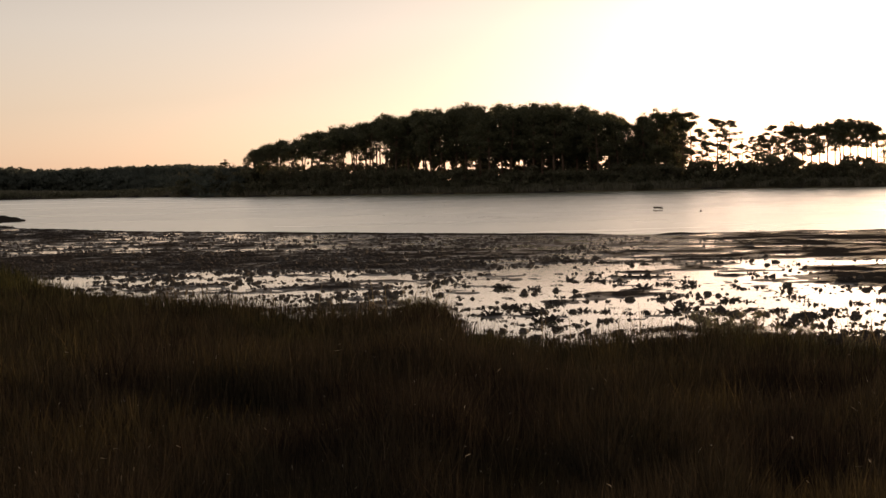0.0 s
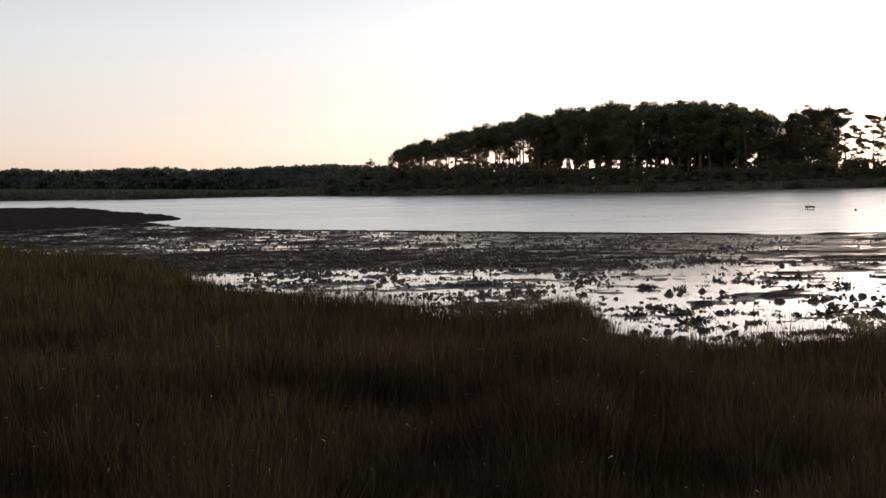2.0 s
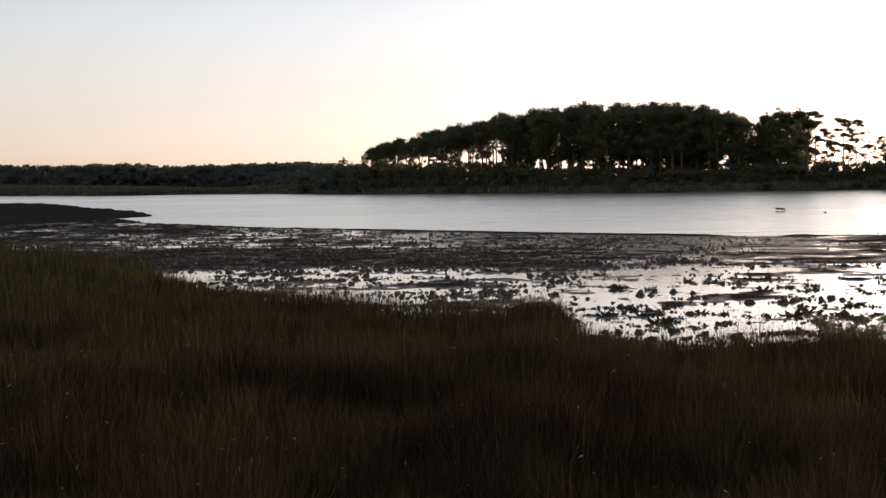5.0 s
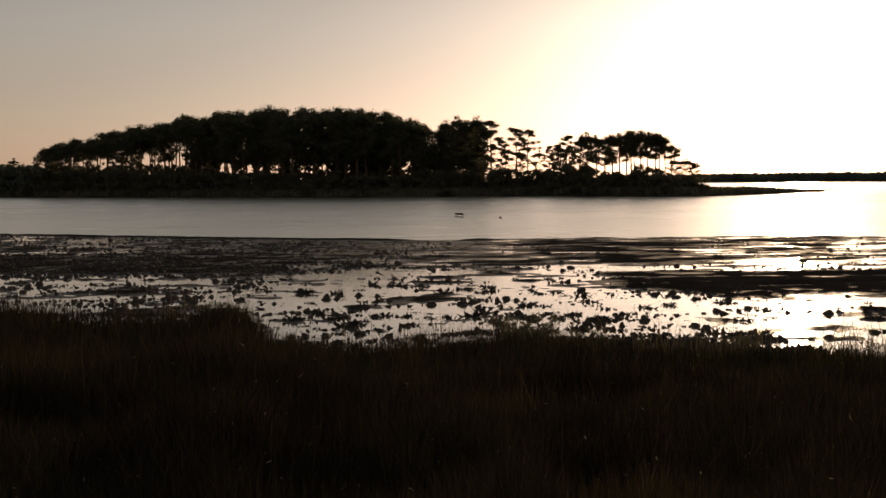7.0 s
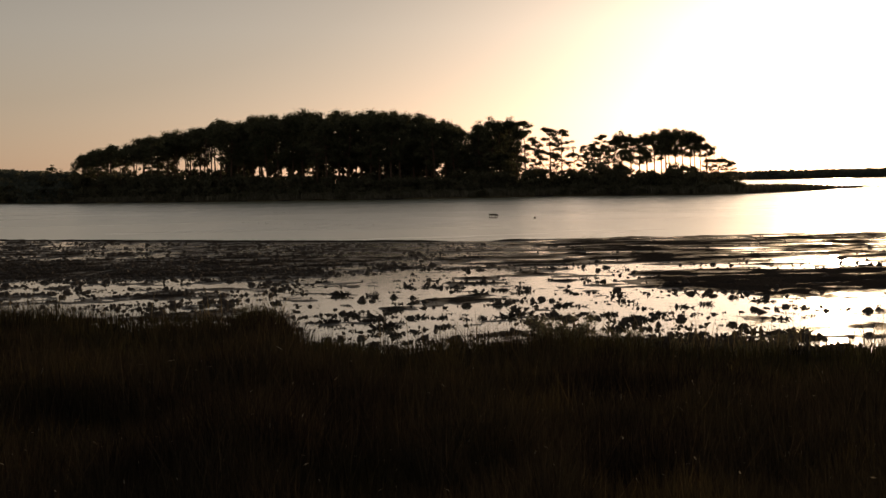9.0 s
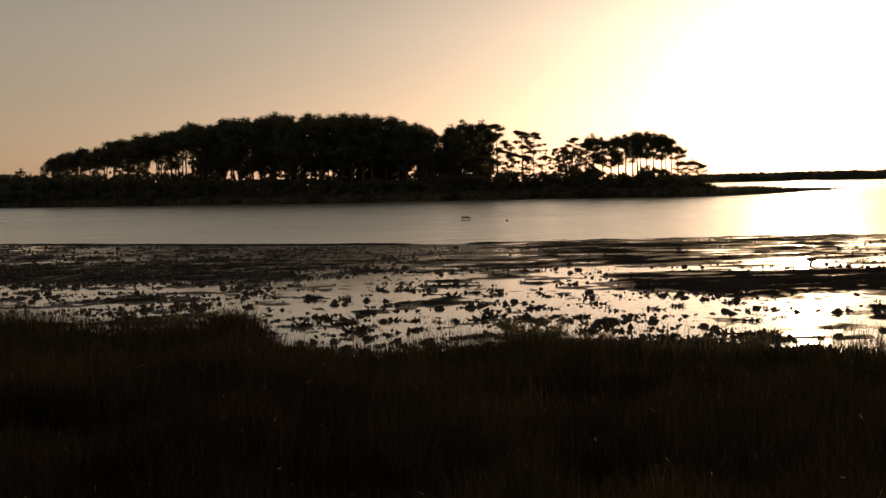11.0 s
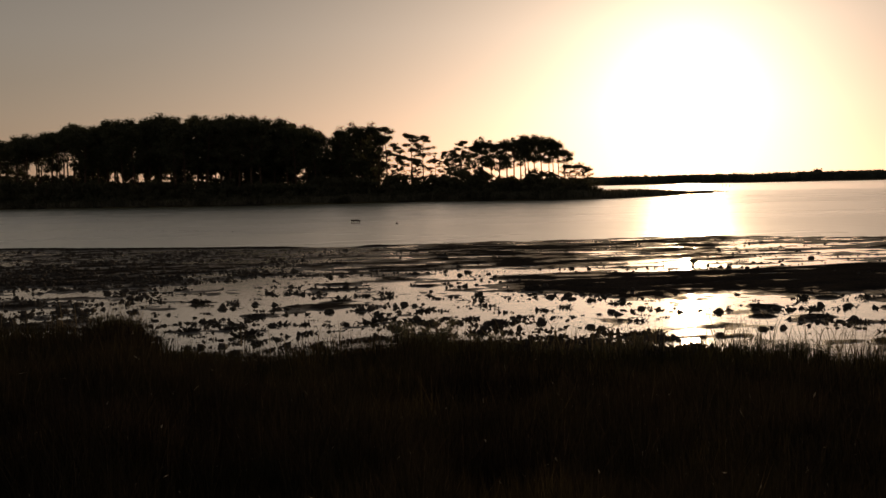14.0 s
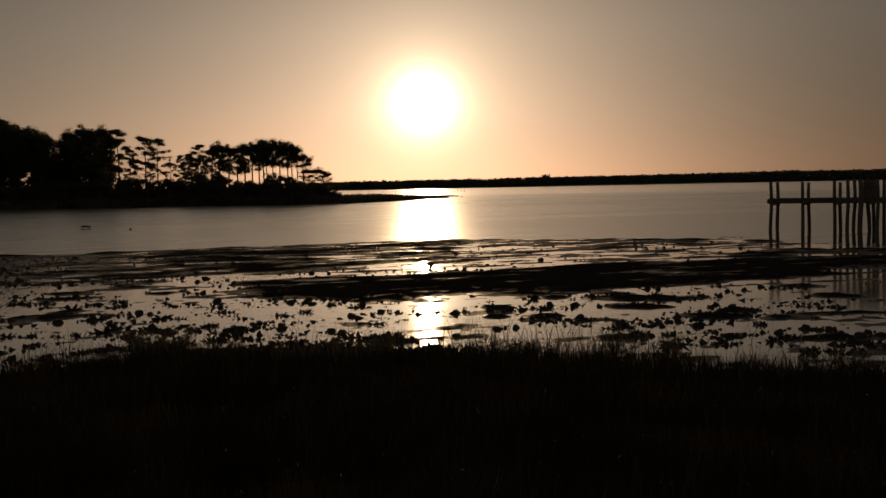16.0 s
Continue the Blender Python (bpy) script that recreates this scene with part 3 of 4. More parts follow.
# openings under the crowns where the evening sky shows through: bearings and elevations
GAPS = [(8.55, 8.3, 0.9, 1.4), (8.15, 7.95, 0.9, 1.35), (7.75, 7.55, 0.9, 1.3), (6.95, 6.75, 0.9, 1.35), (6.5, 6.2, 0.9, 1.5), (6.1, 5.95, 0.9, 1.7), (5.85, 5.4, 0.9, 1.5), (4.75, 4.5, 0.9, 1.3), (4.3, 4.2, 0.9, 1.3), (3.75, 3.5, 0.85, 1.1),
        (3.3, 3.0, 0.75, 1.4), (1.2, 1.05, 0.5, 1.4), (0.95, 0.7, 0.5, 1.5), (0.2, 0.1, 0.6, 0.8), (-0.1, -0.22, 0.5, 0.85), (-0.65, -0.78, 0.55, 0.75), (-1.15, -1.25, 0.5, 0.8),
        (-1.42, -1.55, 0.45, 1.1), (-2.65, -2.75, 0.6, 0.8), (-2.82, -2.92, 0.5, 0.7), (-3.18, -3.3, 0.65, 0.8), (-3.55, -3.85, 0.65, 0.8), (-7.55, -7.7, 0.6, 1.0), (-7.75, -8.0, 0.7, 1.05), (-10.25, -10.35, 0.55, 0.85), (-10.5, -10.6, 0.55, 0.9), (-10.8, -10.9, 0.6, 0.9)]


def near_gap(a, room):
    return any(lo - room < a < hi + room for hi, lo, e0, e1 in GAPS)


# the wooded dome
for row, (back, lo, hi) in enumerate(((22, 0.84, 0.96), (32, 0.91, 1.0), (46, 0.8, 0.95))):
    a = 9.1
    while a > -8.8:
        r = float(shore(a)) + back + rng.uniform(-4, 4)
        h = top_height(float(skyline(a)), r) * rng.uniform(lo, hi) - 0.1
        edge = a > 2.6 and (row != 1 or rng.random() < 0.8)
        kind = ("edge_pine_%d" % rng.integers(0, 2)) if edge else ("pine_%d" % rng.integers(0, 4)) if row < 2 else "back_pine"
        plant(kind, a, r, h - 0.4, rng.uniform(0.95, 1.2))
        a -= rng.uniform(0.4, 0.7)
plant("young_pine", 10.6, float(shore(10.6)) + 30, top_height(0.98, float(shore(10.6)) + 30), 1.0)
for a, e in ((9.2, 1.6), (8.85, 1.72), (8.5, 1.85), (6.08, 2.42)):
    plant("open_pine_%d" % rng.integers(0, 3), a, float(shore(a)) + 16, top_height(e, float(shore(a)) + 16) - 0.8, 0.95)
# clump beyond the saddle, then the open pines and the grove on the point
for a, e, kind in ((-9.75, 2.72, 1), (-10.0, 2.5, 0), (-10.3, 2.86, 2), (-10.7, 2.6, 3), (-10.9, 2.72, 0), (-11.3, 2.84, 1), (-11.5, 2.4, 2), (-9.5, 2.2, 3)):
    plant("clump_pine_%d" % (kind % 2), a, 268 + rng.uniform(0, 18), top_height(e, 275) - 0.4, 1.05)
for a, e in ((-9.3, 2.3), (-9.9, 2.35), (-10.5, 2.5), (-11.1, 2.35)):
    plant("pine_%d" % rng.integers(0, 4), a, 292 + rng.uniform(0, 10), top_height(e, 297) - 0.5, 1.0)
for n, (a, e, wide) in enumerate(((-11.9, 2.98, 1.0), (-13.12, 2.62, 1.15), (-13.72, 2.56, 0.95), (-15.55, 2.2, 1.0), (-12.45, 2.05, 0.8), (-14.72, 1.7, 0.85), (-15.25, 1.75, 0.9))):
    plant("open_pine_%d" % (n % 3), a, 266 + rng.uniform(0, 8), top_height(e, 270) - 1.0, wide)
for n, (a, e) in enumerate(((-14.3, 1.25), (-15.75, 1.45), (-13.4, 1.3), (-12.6, 1.45), (-15.3, 1.5), (-14.95, 1.3))):
    plant("young_pine", a, 270 + rng.uniform(0, 8), top_height(e, 274) - 0.4, 0.8)
grove_top = curve([(-15.9, 1.95), (-16.26, 2.06), (-16.54, 2.26), (-17.08, 2.08), (-17.4, 2.12), (-17.72, 2.22), (-18.1, 2.16), (-18.35, 2.34), (-18.72, 2.45), (-18.99, 2.46), (-19.35, 2.4), (-19.7, 2.35), (-20.24, 2.15), (-20.5, 1.92), (-20.75, 1.55)])
for a in (-16.2, -16.6, -17.06, -17.45, -17.78, -18.12):
    plant("grove_pine_%d" % rng.integers(0, 2), a, 262 + rng.uniform(0, 12), top_height(float(grove_top(a)), 268) - 1.5, rng.uniform(0.95, 1.05))
for a in (-18.46, -18.69, -18.87, -19.12, -19.48, -19.84, -20.04, -20.31, -20.6):
    plant("grove_pine_%d" % (4 if a < -20 else rng.integers(2, 4)), a, 262 + rng.uniform(0, 12), top_height(float(grove_top(a)), 268) - 1.5, rng.uniform(0.8, 0.95), sink=rng.uniform(0.1, 0.6))
for a, e in ((-20.85, 0.72), (-21.15, 0.74), (-21.45, 0.68), (-21.68, 0.55), (-20.65, 0.75)):
    plant("shore_pine", a, 250 + rng.uniform(0, 8), top_height(e, 254) - 0.3, 0.9)
# lower growth under and behind the dome
for back, lo, hi in ((52, 0.5, 0.8), (66, 0.5, 0.8)):
    a = 3.0
    while a > -11.5:
        r = float(shore(a)) + back + rng.uniform(-4, 4)
        if not near_gap(a, 0.35):
            plant("young_pine", a, r, top_height(float(skyline(a)), r) * rng.uniform(lo, hi), rng.uniform(1.0, 1.3))
        a -= rng.uniform(0.5, 0.9)
for k in range(4):
    settle("pine_%d" % k, make_pine(100 + k, (0.4, 0.46, 0.42, 0.38)[k], 3.2, 7000, 26, 0.27, 0.3, 1.35, 0.8, 0.3), "tall dark pine with a bare trunk and dense crown", "pine tree", "pines of the wooded island")
settle("back_pine", make_pine(180, 0.36, 3.3, 2400, 22, 0.4, 0.3, 1.3, 0.74, 0.4), "tall dark pine in the back of the wood", "pine tree", "pines of the wooded island")
for k in range(2):
    settle("edge_pine_%d" % k, make_pine(160 + k, (0.62, 0.7)[k], 3.4, 6000, 19, 0.25, 0.6, 1.3, 0.72, 0.3), "slim pine with a bare leaning trunk and small crown", "pine tree", "pines of the wooded island")
for k in range(2):
    settle("clump_pine_%d" % k, make_pine(150 + k, 0.26, 3.2, 7500, 32, 0.27, 0.3, 1.3, 0.76, 0.3), "tall dark pine, thickly branched almost to the ground", "pine tree", "pines beyond the saddle")
settle("young_pine", make_pine(140, 0.08, 3.0, 2400, 26, 0.36, core=0.35), "lower bushy pine beneath the taller trees", "pine tree", "lower pines of the wooded island")
for k in range(3):
    settle("open_pine_%d" % k, make_open_pine(120 + k, (0.4, 0.46, 0.36)[k], (14, 12, 15)[k], 3.4), "slender open pine with layered branches on the shore", "pine tree", "open pines on the shore")
for k, (clear, plates) in enumerate(((0.45, 26), (0.48, 26), (0.56, 24), (0.6, 22), (0.7, 18))):
    settle("grove_pine_%d" % k, make_pine(131 + k, clear, 3.1, 7000, plates, 0.25, 0.5, 1.4, 0.74, 0.34, 0.33), "umbrella-topped pine with a long bare trunk", "pine tree", "pines of the grove on the point")
settle("shore_pine", make_pine(170, 0.3, 3.6, 2600, 14, 0.4, 0.8, 1.3, 0.9), "small wind-bent pine at the water's edge", "pine tree", "small pines on the point")
# saplings and vines that fill the wood between the trunks
spots, sizes = [], []
while len(spots) < 3000:
    a, e, size = rng.uniform(-11.6, 9.0), rng.uniform(0.1, 1.5), rng.uniform(0.3, 1.0)
    r = float(shore(a)) + rng.uniform(26, 64)
    w = 0.4 * math.degrees(size / r)
    if any(lo - w < a < hi + w and e0 - w < e < e1 + w for hi, lo, e0, e1 in GAPS) and (size > 0.42 or rng.random() < 0.45) or rng.random() < (0.8 if a > 2.6 and e > 0.9 else 0.2 * (e - 0.9)):
        continue
    spots.append(polar(a, r, max(1.8, top_height(e, r)))[:])
    sizes.append(size)
v, f = leaf_cloud(rng, spots, sizes, 100000, 0.34, 1.0, None, 0.6, 2.2)
tagged(new("undergrowth", mesh_of("undergrowth", v, f, M_SHRUB)), "dark saplings and vines between the pine trunks", "undergrowth", kind="stuff")
# belt of shrubs along the shore
shrub_top = curve([(13, 0.9), (10.3, 1.0), (9.3, 0.96), (8.4, 0.88), (6.6, 0.88), (4.2, 0.95), (2.8, 0.8), (-0.7, 0.56), (-4, 0.52), (-8, 0.53), (-11.7, 0.68), (-13.4, 0.67), (-14.8, 0.73), (-16.1, 0.86), (-17.6, 0.7), (-18.1, 0.42), (-18.4, 0.24), (-18.8, 0.53), (-19.2, 0.7), (-20.0, 0.54), (-20.3, 0.26), (-21.4, 0.2), (-22.4, 0.18), (-24, 0.0), (-26, -0.35)])
for back, lo, hi, step in ((5, 0.4, 0.6, 0.8), (12, 0.82, 1.0, 0.6), (18, 0.8, 0.98, 0.6)):
    a = 12.5
    while a > -22.0:
        r = float(shore(a)) + back + rng.uniform(-2, 2)
        plant("shrub_%d" % rng.integers(0, 3), a, r, max(1.5, top_height(float(shrub_top(a)), r) * rng.uniform(lo, hi + (0.06 if a > -12 else 0.16)) - 0.3), rng.uniform(0.9, 1.15), 6.0)
        a -= step * rng.uniform(0.8, 1.2)
for k in range(3):
    settle("shrub_%d" % k, make_shrub(200 + k), "dense dark evergreen shrub on the island shore", "shrub", "shrubs along the island shore")

# far woods, uncountable
def woods(name, rows, leaves, size, label, mat, core=0.2):
    vs, fs, o = [], [], 0
    for a, r, h, wide in rows:
        p = polar(a, r)
        cs = [(p.x + rng.normal(0, wide * 0.3), p.y + rng.normal(0, wide * 0.3), h * u) for u in (0.12, 0.42, 0.7, 0.86, 0.9)]
        v, f = leaf_cloud(rng, cs, [wide * 0.6, wide * 0.62, wide * 0.5, wide * 0.3, wide * 0.26], leaves, size * r / 450, 0.5 * h / wide / 1.6, (1, 1, 1, 1.2, 1.2), core, 2.6)
        v[:, 2] = np.clip(v[:, 2], 0.2, None)
        vs.append(v)
        fs.append(f + o)
        o += len(v)
    me = mesh_of(name, np.concatenate(vs), np.concatenate(fs), mat)
    return tagged(new(name, me), label, "woods", kind="stuff")


left_top = curve([(10, 1.0), (11, 1.03), (12.4, 1.13), (15, 1.08), (16.5, 1.07), (18.69, 0.94), (19.8, 1.11), (21.9, 1.18), (23.2, 1.1), (25.9, 1.13), (28.4, 1.31), (32, 1.32), (33.5, 1.44), (40, 1.4)])
set_back = lambda a: min(60.0, max(0.0, a - 11) * 20)
rows = []
for k in range(620):
    a = rng.uniform(9.5, 38)
    r = float(shore(a)) + rng.uniform(14, 60) + set_back(a)
    rows.append((a, r, (top_height(float(left_top(a)), r)) * rng.uniform(0.8, 1.0), rng.uniform(5, 10)))
for k in range(420):
    a = rng.uniform(9.5, 38)
    r = float(shore(a)) + rng.uniform(12, 18) + set_back(a)
    rows.append((a, r, rng.uniform(5.5, 8.5) * r / 450, rng.uniform(7, 12)))
woods("far_woods", rows, 250, 0.62, "distant dark wooded shore across the bay", M_WOODS, 0.42)
# a dark thicket along the water below them, and a paler reed bed behind it
rows = []
thicket_top = curve([(11, 0.05), (18, -0.2), (21.4, -0.14), (23.4, -0.1), (27.2, 0.0), (32, 0.07), (40, 0.1)])
for k in range(420):
    a = rng.uniform(11, 38)
    r = float(shore(a)) + rng.uniform(5, 12)
    rows.append((a, r, max(0.8, top_height(float(thicket_top(a)), r)) * rng.uniform(0.85, 1.05), rng.uniform(6, 11)))
woods("shore_thicket", rows, 90, 0.5, "low dark thicket along the far water's edge", M_SHRUB)
rows = []
right_top = curve([(-50, 0.31), (-47.2, 0.35), (-46.4, 0.32), (-43.9, 0.37), (-41, 0.32), (-36, 0.29), (-33.3, 0.28), (-32.6, 0.28), (-30.9, 0.29), (-29.7, 0.23), (-28.7, 0.28), (-27.6, 0.25), (-26, 0.26), (-22.9, 0.25), (-20, 0.22)])
for k in range(700):
    a = rng.uniform(-56, -20)
    r = 1620 + rng.uniform(0, 160)
    rows.append((a, r, top_height(float(right_top(a)), r) * rng.uniform(0.94, 1.0), rng.uniform(26, 48)))
for k in range(400):
    a = rng.uniform(-56, -20)
    rows.append((a, 1600 + rng.uniform(0, 20), rng.uniform(4, 6), rng.uniform(16, 30)))
rows.append((-32.33, 1610, 16.0, 12))
woods("low_far_shore_trees", rows, 130, 0.55, "low hazy line of trees on the far shore", M_WOODS, 0.4)


def tri_object(name, verts, mats, label, category, kind="stuff", index=None):
    """An object of loose triangles, from an array of triples of corners, or of indexed triangles."""
    v = np.ascontiguousarray(verts.reshape(-1, 3), np.float32)
    f = np.arange(len(v), dtype=np.int32).reshape(-1, 3) if index is None else np.ascontiguousarray(index, np.int32)
    me = bpy.data.meshes.new(name)
    me.vertices.add(len(v))
    me.vertices.foreach_set("co", v.ravel())
    me.loops.add(f.size)
    me.loops.foreach_set("vertex_index", f.ravel())
    me.polygons.add(len(f))
    me.polygons.foreach_set("loop_start", np.arange(0, f.size, 3, dtype=np.int32))
    me.polygons.foreach_set("loop_total", np.full(len(f), 3, np.int32))
    me.materials.append(mats)
    me.update(calc_edges=True)
    return tagged(new(name, me), label, category, kind=kind)


def blades(x, y, z, height, width, lean, rng):
    """Bent blades of grass: two corners at the foot, two half way, one tip; three triangles each."""
    n = len(x)
    a = rng.random(n) * 2 * np.pi
    side = np.stack([np.cos(a), np.sin(a), np.zeros(n)], 1) * (width / 2)[:, None]
    b = rng.random(n) * 2 * np.pi
    bend = np.stack([np.cos(b), np.sin(b), np.zeros(n)], 1) * (height * lean)[:, None]
    foot = np.stack([x, y, z - 0.03], 1)
    up = np.zeros((n, 3))
    up[:, 2] = height
    mid, tip = foot + up * 0.55 + bend * 0.35, foot + up + bend
    v = np.stack([foot - side, foot + side, mid - side * 0.8, mid + side * 0.8, tip], 1).reshape(-1, 3)
    o = (np.arange(n) * 5)[:, None]
    f = np.concatenate([o + np.array([[0, 1, 3]]), o + np.array([[0, 3, 2]]), o + np.array([[2, 3, 4]])], 1).reshape(-1, 3)
    return v, f


# fringe of marsh grass on the far shores
n = 22000
a = rng.uniform(-28.35, 12, n)
r = shore(a) + 3 + np.where(a < -21.9, depth(a) * 0.9, 9) * rng.random(n) ** 1.3
x, y = -r * np.sin(np.radians(a)), r * np.cos(np.radians(a))
z = land_height(x, y)[0]
ok = z > 0.02
v, f = blades(x[ok], y[ok], z[ok], rng.uniform(0.7, 1.5, ok.sum()) * np.clip((a[ok] + 28.4) / 4.5, 0.08, 1), np.full(ok.sum(), 0.3), np.full(ok.sum(), 0.25), rng)
tri_object("shore_marsh_grass", v, M_MARSH, "pale marsh grass along the far shores", "grass", index=f)

# tall pale reeds between the far thicket and the woods
n = 16000
a = rng.uniform(14, 38, n)
r = shore(a) + rng.uniform(18, 60, n)
reed_top = np.interp(a, [14, 18, 21.4, 23.4, 27.2, 32, 40], [-0.2, -0.05, 0.07, 0.13, 0.24, 0.3, 0.33])
h = np.maximum(0.5, EYE + r * np.tan(np.radians(reed_top)) - 1.6) * rng.uniform(0.75, 1.02, n)
v, f = blades(-r * np.sin(np.radians(a)), r * np.cos(np.radians(a)), np.full(n, 1.6), h, np.full(n, 0.7), np.full(n, 0.1), rng)
tri_object("far_reed_bed", v, M_MARSH, "pale tall reed bed below the far woods", "reeds", index=f)

# a tuft of marsh grass on the mud spit
n = 2500
a, r = rng.uniform(30.2, 38, n), rng.uniform(235, 275, n)
x, y = -r * np.sin(np.radians(a)), r * np.cos(np.radians(a))
v, f = blades(x, y, np.maximum(land_height(x, y)[0], 0), rng.uniform(0.5, 0.95, n), np.full(n, 0.25), np.full(n, 0.25), rng)
tri_object("spit_marsh_grass", v, M_WOODS, "low marsh grass on the mud spit", "grass", index=f)

# grass of the bank
n = 235000
a = rng.uniform(-54, 38, n)
far_edge = bank_edge(a) + 0.8
r = 3.6 * (far_edge / 3.6) ** rng.random(n)
x, y = -r * np.sin(np.radians(a)), r * np.cos(np.radians(a))
z, kind = land_height(x, y)
tuft, patch = fractal(x, y, 0.4, 61, 2), fractal(x, y, 1.6, 71, 3)
edge = np.clip((bank_edge(a) - r) / 3.0, 0, 1)
keep = (z > 0.0) & (kind == 0) & (tuft + 0.25 * rng.random(n) > 0.36)
h = (0.14 + 0.36 * tuft + 0.65 * (patch - 0.45)) * (0.7 + 0.4 * edge) * rng.uniform(0.6, 1.25, n)
v, f = blades(x[keep], y[keep], z[keep], np.clip(h[keep], 0.12, 1.0), 0.0042 + 0.00044 * r[keep], 0.04 + 0.55 * rng.random(keep.sum()) ** 1.5, rng)
tri_object("bank_grass", v, M_GRASS, "rank brown and olive marsh grass on the bank", "grass", index=f)

# the same grass round the camera's foot
m = 14000
a2 = rng.uniform(-180, 180, m)
r2 = 0.45 * (12.0 / 0.45) ** rng.random(m)
ok = (r2 < 3.6) | (np.abs(a2 + 8) > 47)
a2, r2 = a2[ok], r2[ok]
x2, y2 = -r2 * np.sin(np.radians(a2)), r2 * np.cos(np.radians(a2))
z2 = land_height(x2, y2)[0]
h2 = (0.12 + 0.3 * fractal(x2, y2, 0.4, 61, 2)) * rng.uniform(0.6, 1.25, len(x2))
v, f = blades(x2, y2, z2, h2, 0.004 + 0.0005 * r2, rng.uniform(0.03, 0.4, len(x2)), rng)
tri_object("near_bank_grass", v, M_GRASS, "short brown marsh grass on top of the bank", "grass", index=f)

# pale bits of dead leaf caught in the grass
k = np.flatnonzero(keep)
k = k[rng.random(len(k)) < np.clip(9 / r[k], 0, 1) * 0.008]
m = len(k)
turn = rng.normal(size=(m, 3)) * np.array([1, 1, 1.3])
turn /= np.linalg.norm(turn, axis=1)[:, None]
mid = np.stack([x[k], y[k], z[k] + h[k] * rng.uniform(0.6, 1.0, m)], 1)
size = (rng.uniform(0.008, 0.036, m) * np.clip(r[k] / 9, 0.7, 1.6))[:, None]
wide = np.cross(turn, rng.normal(size=(m, 3))) * 0.0024
tri_object("dead_leaf_bits", np.stack([mid - turn * size, mid + turn * size, mid + wide], 1), M_STRAW, "pale scraps of dead leaf caught in the grass", "leaf litter")

# thin tall stalks that stand in the shallow water
a = np.concatenate([rng.normal(c, w, m) for c, w, m in ((-19.5, 1.5, 90), (-23, 1.6, 110), (-14.5, 1.6, 60), (-28.5, 1.5, 120), (-31.5, 2.0, 170), (-35, 1.6, 140), (-40, 3.0, 100), (-46, 2.0, 60), (1.2, 1.0, 60), (-7.5, 3.0, 40), (4.0, 1.2, 60), (11.5, 1.6, 110))])
r = bank_edge(a) + rng.uniform(-0.5, 3.2, len(a)) * rng.random(len(a))
x, y = -r * np.sin(np.radians(a)), r * np.cos(np.radians(a))
z = land_height(x, y)[0]
v, f = blades(x, y, np.maximum(z, -0.1), 0.3 + 0.75 * rng.random(len(a)) ** 1.3, np.full(len(a), 0.013), rng.uniform(0.05, 0.6, len(a)), rng)
tri_object("reed_stalks", v, M_STALK, "thin dry reed stalks standing in shallow water", "reeds", index=f)

# low shrubs along the foot of the bank


def make_low_shrub(seed):
    """A knee-high saltmarsh shrub, 0.7 m high and wide."""
    rng = np.random.default_rng(seed)
    pieces, centres, radii = [], [], []
    for i in range(11):
        a, reach = rng.random() * 2 * math.pi, rng.uniform(0.04, 0.36)
        tip = Vector((math.cos(a) * reach, math.sin(a) * reach, rng.uniform(0.2, 0.66) - 0.35 * reach))
        pieces.append(tube([(0, 0, -0.05), tip * 0.5 + Vector((0, 0, 0.05)), tip], [0.014, 0.01, 0.004], 4))
        centres.append(tip[:])
        radii.append(rng.uniform(0.07, 0.13))
        centres.append((tip * 0.6)[:])
        radii.append(rng.uniform(0.06, 0.12))
    shrub = new("low_shrub")
    part("trunk", mesh_of("trunk", *join(pieces), M_BARK), None, shrub)
    part("foliage", mesh_of("foliage", *leaf_cloud(rng, centres, radii, 1300, 0.034, 0.9, None, 0.12, 1.6), M_SHRUB), None, shrub)
    return shrub


for a in (2.1, 1.6, 1.1, 0.6, 0.1, -12.5, -12.9, -13.3, -13.9, -14.3, -14.8, -15.6, -17.0, -17.5, -19.4, -21.7, -22.5, -23.4, -24.3, -28.8, -29.6, -30.3, -31.1, -31.7, -32.6, -34.5, -35.6, -36.4, -38.3, -40.1, -42.0, -44.6, -46.3):
    p = polar(a, float(bank_edge(a)) + (rng.uniform(-0.6, 0.9) if a < 0 else -0.3))
    z = float(land_height(np.array([p.x]), np.array([p.y]))[0][0])
    k = rng.uniform(0.55, 0.95) * (1.35 if -16 < a < -12 else 1.0) if a < 0 else 0.72
    planting["low_shrub_%d" % rng.integers(0, 3)].append(pose(p.x, p.y, max(z, -0.02), 0, 0, rng.random() * 360) @ Matrix.Diagonal((k * 1.15, k * 1.15, k, 1)))
for k in range(3):
    settle("low_shrub_%d" % k, make_low_shrub(260 + k), "low dark saltmarsh shrub at the water's edge", "shrub", "low shrubs along the bank")

# ---------------------------------------------------------------- oyster clumps on the flat


